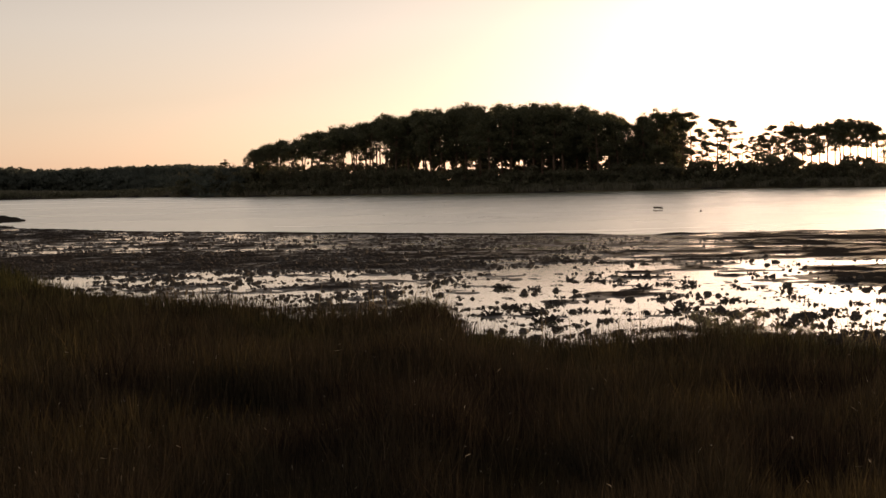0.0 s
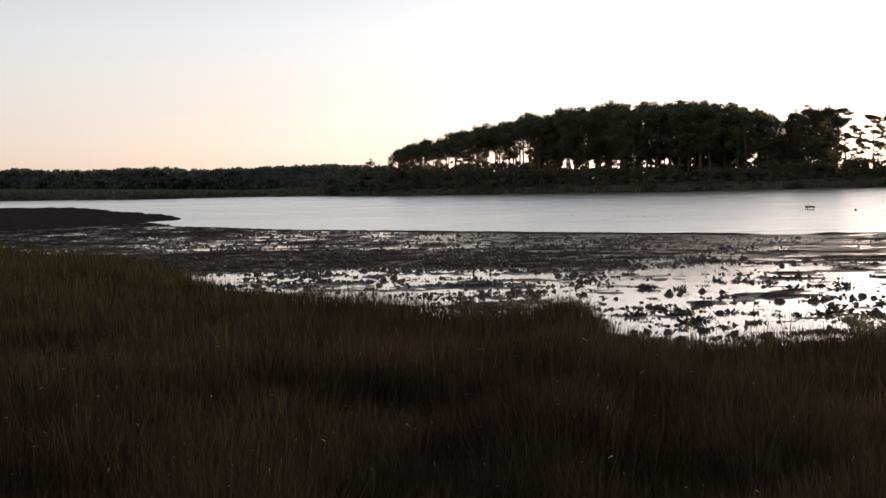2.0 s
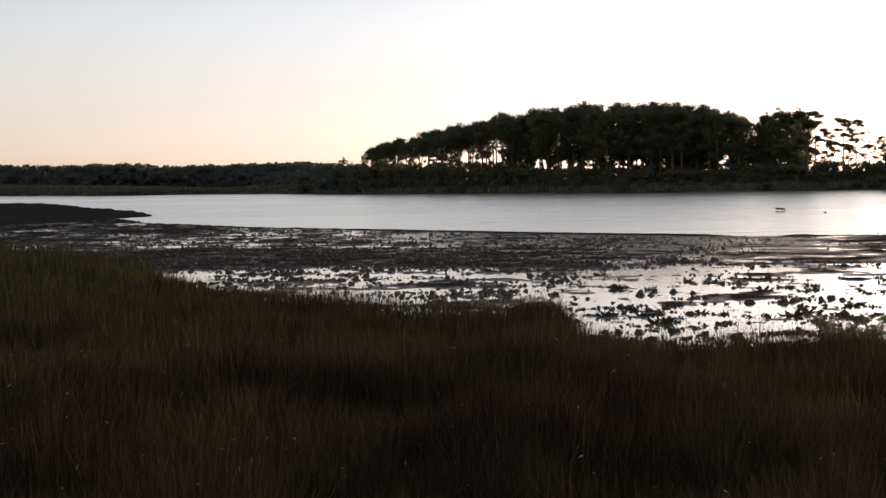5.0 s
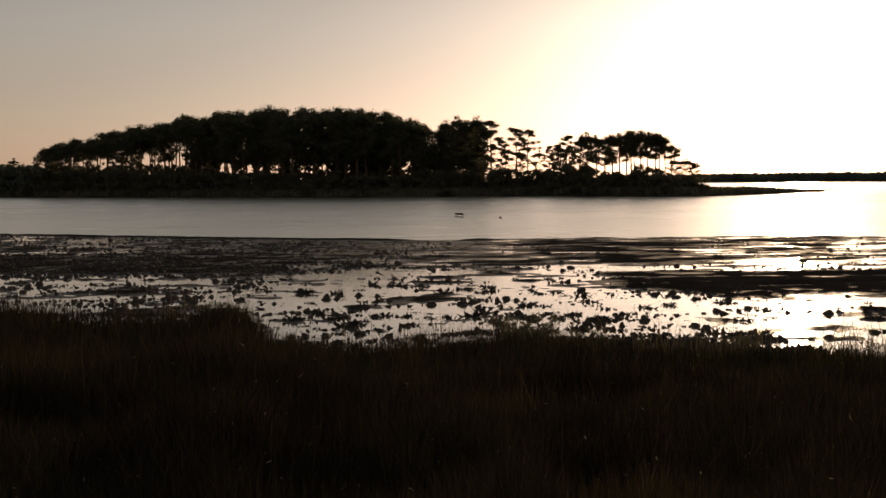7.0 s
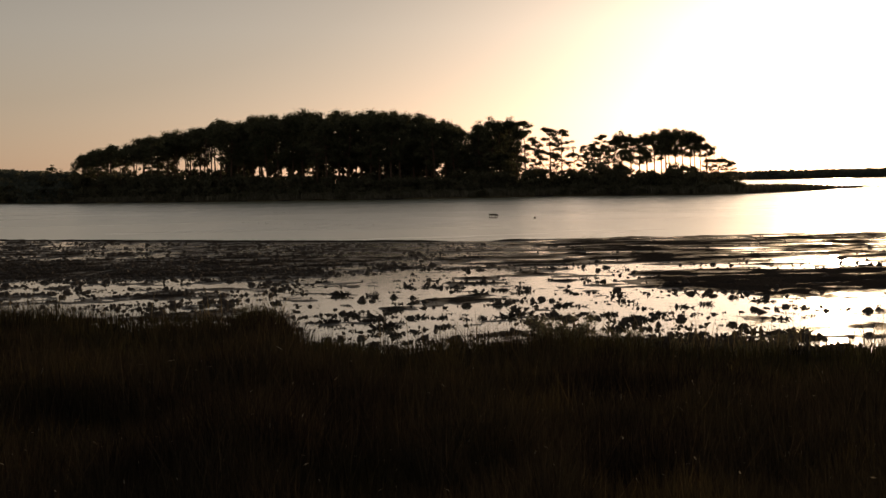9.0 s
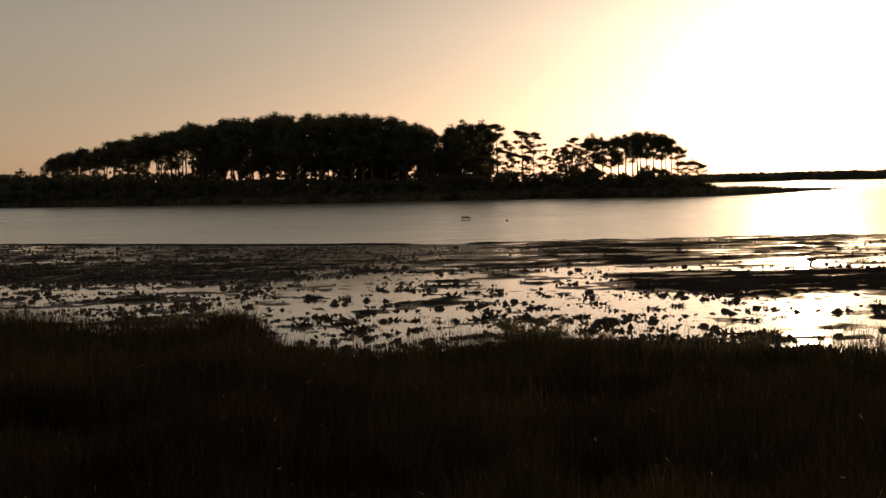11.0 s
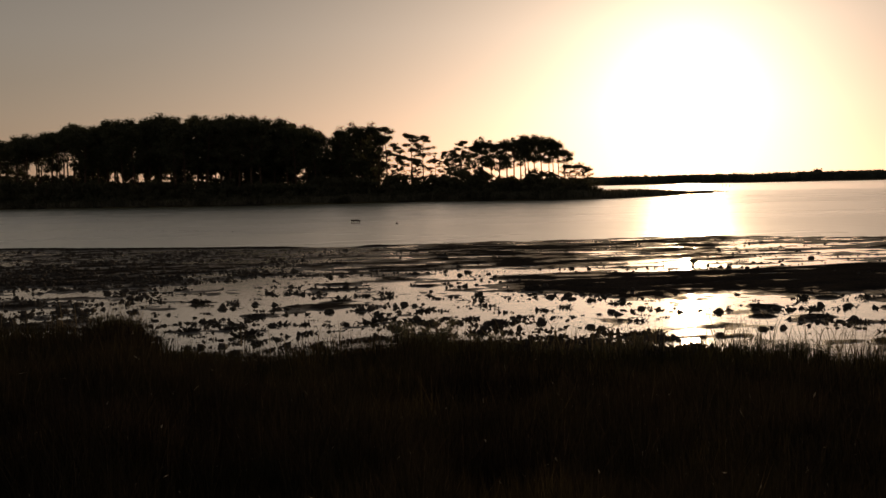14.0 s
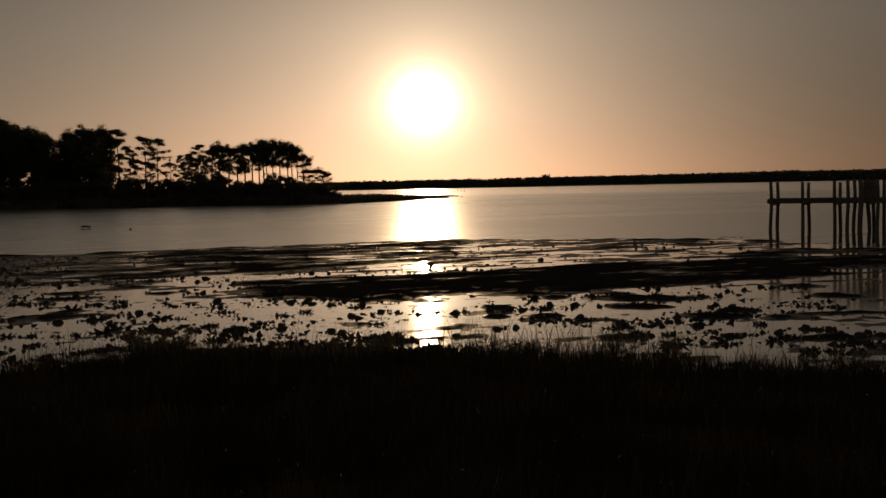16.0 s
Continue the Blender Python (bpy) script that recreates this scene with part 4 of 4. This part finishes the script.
def clump_mesh(seed, shells, rounds=3):
    """A low lump of mud and shell with oyster blades that stick out of it to all sides; about 0.5 m wide, 0.3 m high."""
    rng = np.random.default_rng(seed)
    bm = bmesh.new()
    bmesh.ops.create_icosphere(bm, subdivisions=rounds, radius=0.12)
    for vtx in bm.verts:
        k = 1 + 0.6 * noise.noise(vtx.co * 9 + Vector((seed, 0, 0))) + 0.5 * noise.noise(vtx.co * 26 + Vector((0, seed, 0)))
        vtx.co = Vector((vtx.co.x * 1.3 * k, vtx.co.y * k, max(vtx.co.z * 0.6 * k, -0.05)))
    for i in range(shells):
        a, d = rng.random() * 2 * math.pi, 0.17 * math.sqrt(rng.random())
        foot = Vector((math.cos(a) * d * 1.3, math.sin(a) * d, 0.08 * (1 - (d / 0.2) ** 2) - 0.02))
        axis = Vector((math.cos(a) * d * 5.5 + rng.normal(0, 0.4), math.sin(a) * d * 5.5 + rng.normal(0, 0.4), 1)).normalized()
        side = axis.cross(Vector((rng.normal(), rng.normal(), 0.1))).normalized()
        thick = axis.cross(side) * 0.012
        length, w = rng.uniform(0.06, 0.2), rng.uniform(0.016, 0.042)
        ring = [(0.0, 0.6), (0.45, 1.15), (0.8, 1.0), (1.0, 0.35)]
        rows = []
        for t, k in ring:
            c = foot + axis * length * t
            rows.append([bm.verts.new(c - side * w * k), bm.verts.new(c + thick), bm.verts.new(c + side * w * k), bm.verts.new(c - thick)])
        for p, q in zip(rows, rows[1:]):
            for k in range(4):
                bm.faces.new((p[k], p[(k + 1) % 4], q[(k + 1) % 4], q[k]))
        bm.faces.new(rows[-1])
    me = bpy.data.meshes.new("oyster_clump")
    bm.to_mesh(me)
    bm.free()
    me.materials.append(M_SHELL)
    return me


CLUMPS = [clump_mesh(300 + k, 18 + 2 * k, 2) for k in range(7)]
PLACED = [(-10.9, 27.7, 1.3), (-11.6, 28.4, 1.3), (-4.3, 33.7, 1.3), (-11.9, 34.2, 1.1), (-9.6, 33.6, 1.2), (-13.7, 30.2, 1.2), (-5.3, 29.6, 1.3), (-11.4, 33.6, 0.9), (-13.1, 38.2, 1), (-13.9, 34.3, 1), (-14.7, 38.3, 0.9), (-6.9, 36.4, 0.8),
          (-5.4, 34.8, 0.9), (-9.8, 27.4, 1.1), (-8.9, 27.4, 0.8), (-6.7, 28.0, 1), (-7.7, 27.8, 1), (-7.8, 25.9, 1), (-14.3, 30.0, 1.1), (-31.7, 32.6, 1.1), (-31.4, 29.9, 0.8), (-32.2, 29.9, 0.9), (-33.4, 30.1, 1.2)]
PLACED += [(-34.3, 27.3, 0.8), (-35.6, 25.8, 1.1), (-36.2, 26.0, 0.9), (-37.6, 33.1, 1), (-35.6, 33.5, 0.9), (-39.2, 30.1, 0.8), (-38.4, 23.0, 1.2), (-36.9, 25.0, 1), (-41.4, 29.5, 1.1), (-43.1, 24.0, 1.1), (-42.5, 26.6, 0.9), (-46.0, 30.4, 1),
           (-44.8, 22.4, 1.1), (-45.9, 22.6, 1.1), (-46.9, 22.6, 1.1), (-41.6, 24.8, 1), (-43.9, 24.4, 0.9), (-23.1, 31.2, 1), (-19.4, 29.7, 1.3), (-16.9, 30.1, 1.1), (-16.2, 32.5, 1.1), (-11.7, 35.4, 1), (-17.2, 27.0, 1.3)]
NEAR_ROWS = [(-5.0, 26.1), (-11.8, 26.8), (-14.0, 27.2), (-14.7, 28.3), (-13.1, 27.7), (-13.5, 25.0), (-14.5, 25.0), (-2.7, 34.1), (-1.9, 39.0), (-2.2, 27.3), (-1.9, 29.1), (-3.3, 28.7), (-4.0, 27.3), (-4.5, 27.6), (-10.6, 34.7), (-15.9, 28.0), (-17.4, 29.4),
             (-18.3, 28.1), (-16.6, 31.1), (-16.3, 33.5), (-16.9, 25.9), (-17.9, 25.1), (-16.2, 25.3), (-19.0, 35.5), (-20.5, 30.4), (-21.8, 32.1), (-24.4, 30.2), (-24.0, 27.3), (-19.4, 27.2), (-19.6, 24.4), (-21.1, 24.1), (-22.7, 25.0), (-23.8, 24.7), (-24.7, 24.4)]
PLACED += [(a, r, 1.0 if r > 26.5 else 1.25) for a, r in NEAR_ROWS]
spots = list(PLACED)
for k in range(130):        # the row along the foot of the bank, thickest on its near bend
    a = rng.uniform(-50, -1) if k < 50 else rng.uniform(-29, -11.5)
    spots.append((a, float(bank_edge(a)) + rng.uniform(-0.2, 2.0), rng.uniform(0.4, 0.95) * (1.0 if k < 50 else 1.9)))
while len(spots) < 296:
    a = rng.uniform(-50, 0)
    r0 = float(bank_edge(a))
    r = r0 + 0.3 + (35 - r0) * rng.random() ** 1.9
    if a < -30 and rng.random() < 0.5:
        continue
    size = rng.choice([0.25, 0.35, 0.5, 0.7], p=[0.3, 0.35, 0.25, 0.1])
    # they gather in short rows
    for k in range(rng.integers(1, 6)):
        spots.append((a + rng.normal(0, 1.5) * 20 / r, r + rng.normal(0, 0.3), size * rng.uniform(0.6, 1.2)))
for a, r, size in spots[:296]:
    size *= 0.66 if r > float(bank_edge(a)) + 2.2 else 0.85
    p = polar(a, r)
    z = float(land_height(np.array([p.x]), np.array([p.y]))[0][0])
    ob = new("oyster_clump", CLUMPS[rng.integers(0, 7)])
    ob.matrix_basis = pose(p.x, p.y, max(z, -0.05) - 0.01, 0, 0, a + rng.normal(0, 30) + 180 * rng.integers(0, 2)) @ Matrix.Diagonal((size * rng.uniform(1.0, 1.8), size * 0.85, size * rng.uniform(0.6, 1.0), 1))
    tagged(ob, "jagged dark oyster clump standing in shallow water", "oyster clump", "oyster clumps on the tidal flat")

# lesser clumps between them, past counting: short rows that follow the ebb
BITS = []
for k in range(6):
    me = clump_mesh(340 + k, 9, 1)
    v = np.array([p.co[:] for p in me.vertices])
    f = []
    for q in me.polygons:
        c = list(q.vertices)
        f += [(c[0], c[i], c[i + 1]) for i in range(1, len(c) - 1)]
    BITS.append((v, np.array(f)))
    bpy.data.meshes.remove(me)
vs, fs, o, made = [], [], 0, 0
while made < 1750:
    close = made > 850          # the last rows crowd at the foot of the bank
    a = rng.uniform(-24, 2) if close else rng.uniform(-50, 17)
    r0 = float(bank_edge(a))
    r = r0 + 0.5 + (max(46, r0 + 10) - r0) * rng.random() ** 0.95
    if close:
        r = r0 + 0.5 + rng.uniform(0, 7.5 if a > -8 else 4) * rng.random() ** 0.6
    if (r > 36 and a < -17) or (r > 38 and a < -4) or (a < -24 and rng.random() < (0.5 if a > -30 else 0.72)):
        continue
    n_row = rng.integers(1, 9) + 5 * close
    spread = rng.uniform(0.3, 1.2)
    big = rng.choice([0.13, 0.21, 0.36], p=[0.5, 0.38, 0.12]) if r < 33 else 0.13
    if close:
        big = rng.choice([0.2, 0.3, 0.42])
    for k in range(n_row):
        p = polar(a, r)
        x, y = p.x + rng.normal(0, spread), p.y + rng.normal(0, 0.16)
        rr = math.hypot(x, y)
        z, kind = land_height(np.array([x]), np.array([y]))
        if kind[0] != 1 or rr < r0 + 0.4 or (a < -17 and rr > 32 and z[0] > 0.02):
            continue
        v, f = BITS[rng.integers(0, 6)]
        m = np.array(pose(0, 0, 0, 0, 0, rng.random() * 360).to_3x3())
        sz = big * rng.uniform(0.55, 1.25)
        vs.append(v @ m.T * np.array([sz * 1.25, sz * 1.25, sz * rng.uniform(0.6, 1.1)]) + np.array([x, y, max(float(z[0]), -0.04) - 0.005]))
        fs.append(f + o)
        o += len(v)
        made += 1
tri_object("small_oyster_clumps", np.concatenate(vs), M_SHELL, "short rows of small jagged oyster clumps on the wet flat", "oyster clumps", index=np.concatenate(fs))

# shell rubble, from the foot of the bank to the edge of the flat
n = 85000
a = rng.uniform(-52, 30, n)
r = np.where(rng.random(n) < 0.5, rng.uniform(23, 46, n), rng.uniform(40, 80, n))
r = np.minimum(r + np.maximum(a, 0), mud_edge(a) - 0.5)
x, y = -r * np.sin(np.radians(a)), r * np.cos(np.radians(a))
z, kind = land_height(x, y)
gather = 0.5 * fractal(x, y, 2.2, 81, 3) + 0.5 * fractal(0.3 * x, y, 0.5, 83, 2)
ok = (r > bank_edge(a) + 0.4) & (r < mud_edge(a) - 2.6) & (kind == 1) & (gather > 0.5 + 0.1 * rng.random(n) + np.where((a < -26) & (r < 36), 0.05, 0)) & (z > -0.11)
ok &= ~((a < -16) & (z > 0.02) & (r > 32) & (rng.random(n) < 0.96)) & ~((a < -7) & (r > 36) & (rng.random(n) < np.clip((-7 - a) / 5, 0, 0.8)))
x, y, z, r = x[ok], y[ok], np.maximum(z[ok], -0.03), r[ok]
n, m = len(x), 4
s = rng.choice([0.018, 0.03, 0.05, 0.085], size=n, p=[0.45, 0.33, 0.17, 0.05])[:, None]
ang = np.arange(m)[None, :] * 2 * np.pi / m + rng.random((n, 1)) * 6
rad = s * rng.uniform(0.5, 1.4, (n, m)) * 1.6
low = np.stack([x[:, None] + 1.2 * rad * np.cos(ang), y[:, None] + rad * np.sin(ang), np.repeat(z[:, None] - 0.02, m, 1)], 2)
top = np.stack([x[:, None] + 0.6 * rad * np.cos(ang + 0.4), y[:, None] + 0.6 * rad * np.sin(ang + 0.4), z[:, None] + s * rng.uniform(0.2, 1.5, (n, m))], 2)
cap = np.stack([x, y, z + 0.7 * s[:, 0]], 1)[:, None, :]
ring = np.arange(m)
ring2 = (ring + 1) % m
one = np.concatenate([np.stack([ring, ring2, m + ring2], 1), np.stack([ring, m + ring2, m + ring], 1), np.stack([m + ring, m + ring2, np.full(m, 2 * m)], 1)])
tris = (one[None] + (np.arange(n) * (2 * m + 1))[:, None, None]).reshape(-1, 3)
tri_object("shell_rubble", np.concatenate([low, top, cap], 1), M_SHELL, "scattered dark oyster rubble over the wet flat", "oyster rubble", index=tris)



def heaps(n, a0, a1, r0, r1, sizes, share, thick, level):
    """Small uneven heaps of shell and weed; one ring of corners at the foot, one higher up, and a peak."""
    a = rng.uniform(a0, a1, n)
    r = r0 * (r1 / r0) ** rng.random(n)
    x, y = -r * np.sin(np.radians(a)), r * np.cos(np.radians(a))
    z, kind = land_height(x, y)
    gather = 0.55 * fractal(x, y, 3.0, 181, 3) + 0.45 * fractal(0.35 * x, y, 0.7, 183, 2)
    ok = (r > bank_edge(a) + 0.6) & (r < mud_edge(a) - 1.5) & (kind == 1) & (gather > thick + 0.12 * rng.random(n)) & (z > level) & (z < 0.13)
    ok &= rng.random(n) > np.clip((-5 - a) / 6, 0, 0.86)           # they thin out where the flat lies in smooth lanes
    x, y, z, a = x[ok], y[ok], np.maximum(z[ok], -0.03), a[ok]
    n, m = len(x), 5
    s = (rng.choice(sizes, size=n, p=share) * np.interp(a, [-8, 0], [0.65, 1.0]))[:, None]
    ang = np.arange(m)[None, :] * 2 * np.pi / m + rng.random((n, 1)) * 6
    rad = s * rng.uniform(0.5, 1.4, (n, m)) * 1.5
    low = np.stack([x[:, None] + 1.25 * rad * np.cos(ang), y[:, None] + rad * np.sin(ang), np.repeat(z[:, None] - 0.02, m, 1)], 2)
    top = np.stack([x[:, None] + 0.75 * rad * np.cos(ang + 0.4), y[:, None] + 0.6 * rad * np.sin(ang + 0.4), z[:, None] + s * rng.uniform(0.2, 1.35, (n, m))], 2)
    cap = np.stack([x, y, z + 0.8 * s[:, 0]], 1)[:, None, :]
    ring = np.arange(m)
    ring2 = (ring + 1) % m
    one = np.concatenate([np.stack([ring, ring2, m + ring2], 1), np.stack([ring, m + ring2, m + ring], 1), np.stack([m + ring, m + ring2, np.full(m, 2 * m)], 1)])
    return np.concatenate([low, top, cap], 1), (one[None] + (np.arange(n) * (2 * m + 1))[:, None, None]).reshape(-1, 3)


v, f = heaps(30000, -50, 33, 38, 125, [0.028, 0.045, 0.08], [0.45, 0.4, 0.15], 0.44, -0.09)
v2, f2 = heaps(9000, -4, 22, 27, 46, [0.018, 0.03, 0.055], [0.5, 0.35, 0.15], 0.5, -0.2)
v, f = np.concatenate([v, v2]), np.concatenate([f, f2 + 11 * len(v)])
tri_object("weedy_shell_heaps", v, M_SHELL, "knobbly heaps of oyster shell and weed over the outer flat", "oyster heaps", index=f)

# the tips of a sunken reef, awash in a broken line across the bay and along the rim of the flat
vs, fs, o = [], [], 0
for k in range(230):
    t = rng.random()
    a = 4.4 - 9.2 * t + rng.normal(0, 0.15)
    p = polar(a, 116 - 23 * t ** 0.8 + rng.normal(0, 1.0)) if k < 110 else polar(rng.uniform(-0.6, 2.4), 150 + rng.normal(0, 1.5)) if k < 150 else polar(rng.uniform(-42.6, -33) if k < 200 else rng.uniform(-26, -14), 66.5 + rng.normal(0, 0.6))
    v, f = BITS[rng.integers(0, 6)]
    sz = rng.uniform(0.12, 0.42)
    vs.append(v * np.array([sz * 2.0, sz * 1.2, (0.6 if k < 150 else 0.9) * sz]) + np.array([p.x, p.y, -0.02]))
    fs.append(f + o)
    o += len(v)
tri_object("reef_tips", np.concatenate(vs), M_SHELL, "low dark tips of a sunken oyster reef in the bay", "oyster reef", index=np.concatenate(fs))

# ---------------------------------------------------------------- things in the water


def box(bm, size, at, turn=0.0, bevel=0.0):
    r = bmesh.ops.create_cube(bm, size=1.0, matrix=pose(*at, 0, 0, turn) @ Matrix.Diagonal((*size, 1)))
    if bevel:
        bmesh.ops.bevel(bm, geom=list({e for v in r["verts"] for e in v.link_edges}), offset=bevel, segments=1, affect="EDGES")
    return r


def solid(size, at=(0, 0, 0), turn=0.0, bevel=0.008):
    bm = bmesh.new()
    box(bm, size, at, turn, bevel)
    return bm


def pile(height, radius, seed, sink=0.5):
    """A round timber pile, slightly bent and tapered, from below the mud to its cut top."""
    rng = np.random.default_rng(seed)
    zs = np.linspace(-sink, height, 7)
    bend = rng.normal(0, 0.03, 2)
    line = [(bend[0] * math.sin(t * 2), bend[1] * math.sin(t * 2.6), t) for t in zs]
    return mesh_of("post", *tube(line, [radius * (1.08 - 0.12 * k / 6) * rng.uniform(0.985, 1.015) for k in range(7)], 10), M_WOOD, smooth=True)


def make_pier():
    """An old timber pier that runs along the view; x along the pier, y across it, from its free end."""
    pier = tagged(new("pier"), "weathered wooden pier on tall round posts over the flat", "pier")
    a, b = polar(-43.0, 60.2), polar(-50.0, 59.2)
    way = (b - a).normalized()
    pier.matrix_basis = pose(a.x, a.y, 0, 0, 0, math.degrees(math.atan2(way.y, way.x)))
    deck, bay, width = 2.24, 1.52, 1.3
    for k in range(9):
        for row, y, top, dx in ((0, 0.0, 3.1, 0.0), (1, width, 3.02, 0.07)):
            ob = part("post", pile(top + 0.04 * math.sin(5 * k + row), 0.082, 400 + 2 * k + row), None, pier)
            ob.location = (k * bay + dx + 0.05 * math.sin(3 * k), y, 0)
        part("crossbeam", solid((0.1, width + 0.3, 0.2), (k * bay + 0.12, width / 2, deck - 0.22)), M_WOOD, pier)
    for y in (0.1, width - 0.1):
        part("stringer", solid((8 * bay + 0.4, 0.06, 0.22), (4 * bay, y, deck - 0.13)), M_WOOD, pier)
    for k in range(84):
        part("plank", solid((0.135, width + 0.1 + 0.05 * math.sin(7 * k), 0.035), (-0.05 + k * 0.148, width / 2, deck + 0.006 * math.sin(11 * k)), 0.6 * math.sin(5 * k), 0.0), M_WOOD, pier)
    # wider landing beside the walkway
    inv = pier.matrix_basis.inverted()
    for k, (az, y, top) in enumerate(((-46.42, -1.9, 3.16), (-46.71, -0.9, 3.15), (-46.98, -1.9, 3.14), (-47.32, -0.9, 3.16), (-47.72, -1.9, 3.12), (-48.0, -0.9, 3.1), (-48.6, -1.9, 3.15), (-49.3, -0.9, 3.1), (-50.2, -1.9, 3.15))):
        o, d = inv.translation, inv.to_3x3() @ polar(az, 1.0)
        ob = part("post", pile(top, 0.082 + 0.03 * (k == 2), 440 + k), None, pier)
        ob.location = (o.x + d.x * (y - o.y) / d.y, y, 0)
    for y in (-1.85, -0.85):
        part("stringer", solid((4.2, 0.06, 0.2), (5.5, y, deck - 0.13)), M_WOOD, pier)
    for k in range(28):
        part("plank", solid((0.135, 1.75, 0.035), (3.6 + k * 0.148, -1.02, deck + 0.005 * math.sin(9 * k)), 0.5 * math.sin(3 * k), 0.0), M_WOOD, pier)
    return pier


pier = make_pier()
# a narrow locker that stands on the landing
locker = tagged(new("dock_locker"), "narrow dark wooden locker standing on the pier deck", "locker")
spot = pier.matrix_basis @ Vector((4.75, -0.95, 2.26))
locker.matrix_basis = pose(spot.x, spot.y, spot.z, 0, 0, math.degrees(pier.matrix_basis.to_euler().z))
part("body", solid((0.52, 0.42, 0.78), (0, 0, 0.39)), M_WOOD, locker)
part("lid", solid((0.58, 0.48, 0.05), (0, 0, 0.81)), M_WOOD, locker)


def make_stand():
    """A low crate-like frame of grey timber that pokes out of the water."""
    stand = tagged(new("timber_frame"), "low dark timber frame standing out in the water", "water stand")
    p = polar(-10.33, 106)
    stand.matrix_basis = pose(p.x, p.y, 0, 0, 2.0, 14) @ Matrix.Diagonal((0.82, 0.7, 0.78, 1))
    for x in (-0.36, 0.36):
        for y in (-0.3, 0.3):
            part("leg", solid((0.045, 0.045, 0.8), (x, y, 0.0)), M_WOOD, stand)
    for k in range(4):
        part("slat", solid((0.92, 0.16, 0.1), (0, -0.27 + 0.18 * k, 0.36 + 0.035 * k)), M_WOOD, stand)
    for y in (-0.3, 0.3):
        part("rail", solid((0.84, 0.05, 0.05), (0, y, 0.08)), M_WOOD, stand)
    return stand


make_stand()


def make_float():
    buoy = tagged(new("marker_float"), "small dark crab-pot float on the water", "float")
    buoy.location = polar(-12.35, 103, 0.02)
    bm = bmesh.new()
    bmesh.ops.create_uvsphere(bm, u_segments=16, v_segments=10, radius=0.13, matrix=Matrix.Diagonal((1, 1, 0.95, 1)))
    part("body", bm, M_FLOAT, buoy, smooth=True)
    bm = bmesh.new()
    bmesh.ops.create_cone(bm, cap_ends=True, segments=8, radius1=0.02, radius2=0.015, depth=0.09, matrix=Matrix.Translation((0, 0, 0.145)))
    part("stick", bm, M_WOOD, buoy)
    return buoy


make_float()


def make_pilings():
    """A row of short old piles in the channel behind the point."""
    first = None
    for k in range(26):
        a = -24.4 - 0.16 * k
        p = polar(a, 640 + 6 * math.sin(1.7 * k))
        m = pose(p.x, p.y, 0, 3 * math.sin(2.3 * k), 3 * math.sin(3.1 * k), 40 * k)
        if first is None:
            first = tagged(new("old_piling", pile(1.35, 0.13, 480)), "short dark timber piling standing in the channel", "piling", "old pilings in the channel")
            first.matrix_basis = m
        else:
            copy_thing(first, m @ Matrix.Diagonal((1, 1, 0.85 + 0.2 * math.sin(5 * k), 1)))


make_pilings()


def make_shed():
    """A small pale shed at the foot of the far woods: a body with a round roof, and a dark doorway."""
    shed = tagged(new("shed"), "small pale grey shed half hidden by the far woods", "shed")
    p = polar(29.28, 742)
    shed.matrix_basis = pose(p.x, p.y, 1.5, 0, 0, 29)
    part("wall", solid((3.0, 4.0, 6.6), (0, 0, 3.3), 0, 0.05), M_PALE, shed)
    bm = bmesh.new()
    bmesh.ops.create_cone(bm, cap_ends=True, segments=16, radius1=1.6, radius2=1.6, depth=4.3, matrix=pose(0, 0, 6.6, 90, 0, 0))
    part("roof", bm, M_PALE, shed)
    part("door", solid((1.1, 0.06, 2.1), (0, -2.04, 1.05)), M_WOOD, shed)
    return shed


make_shed()
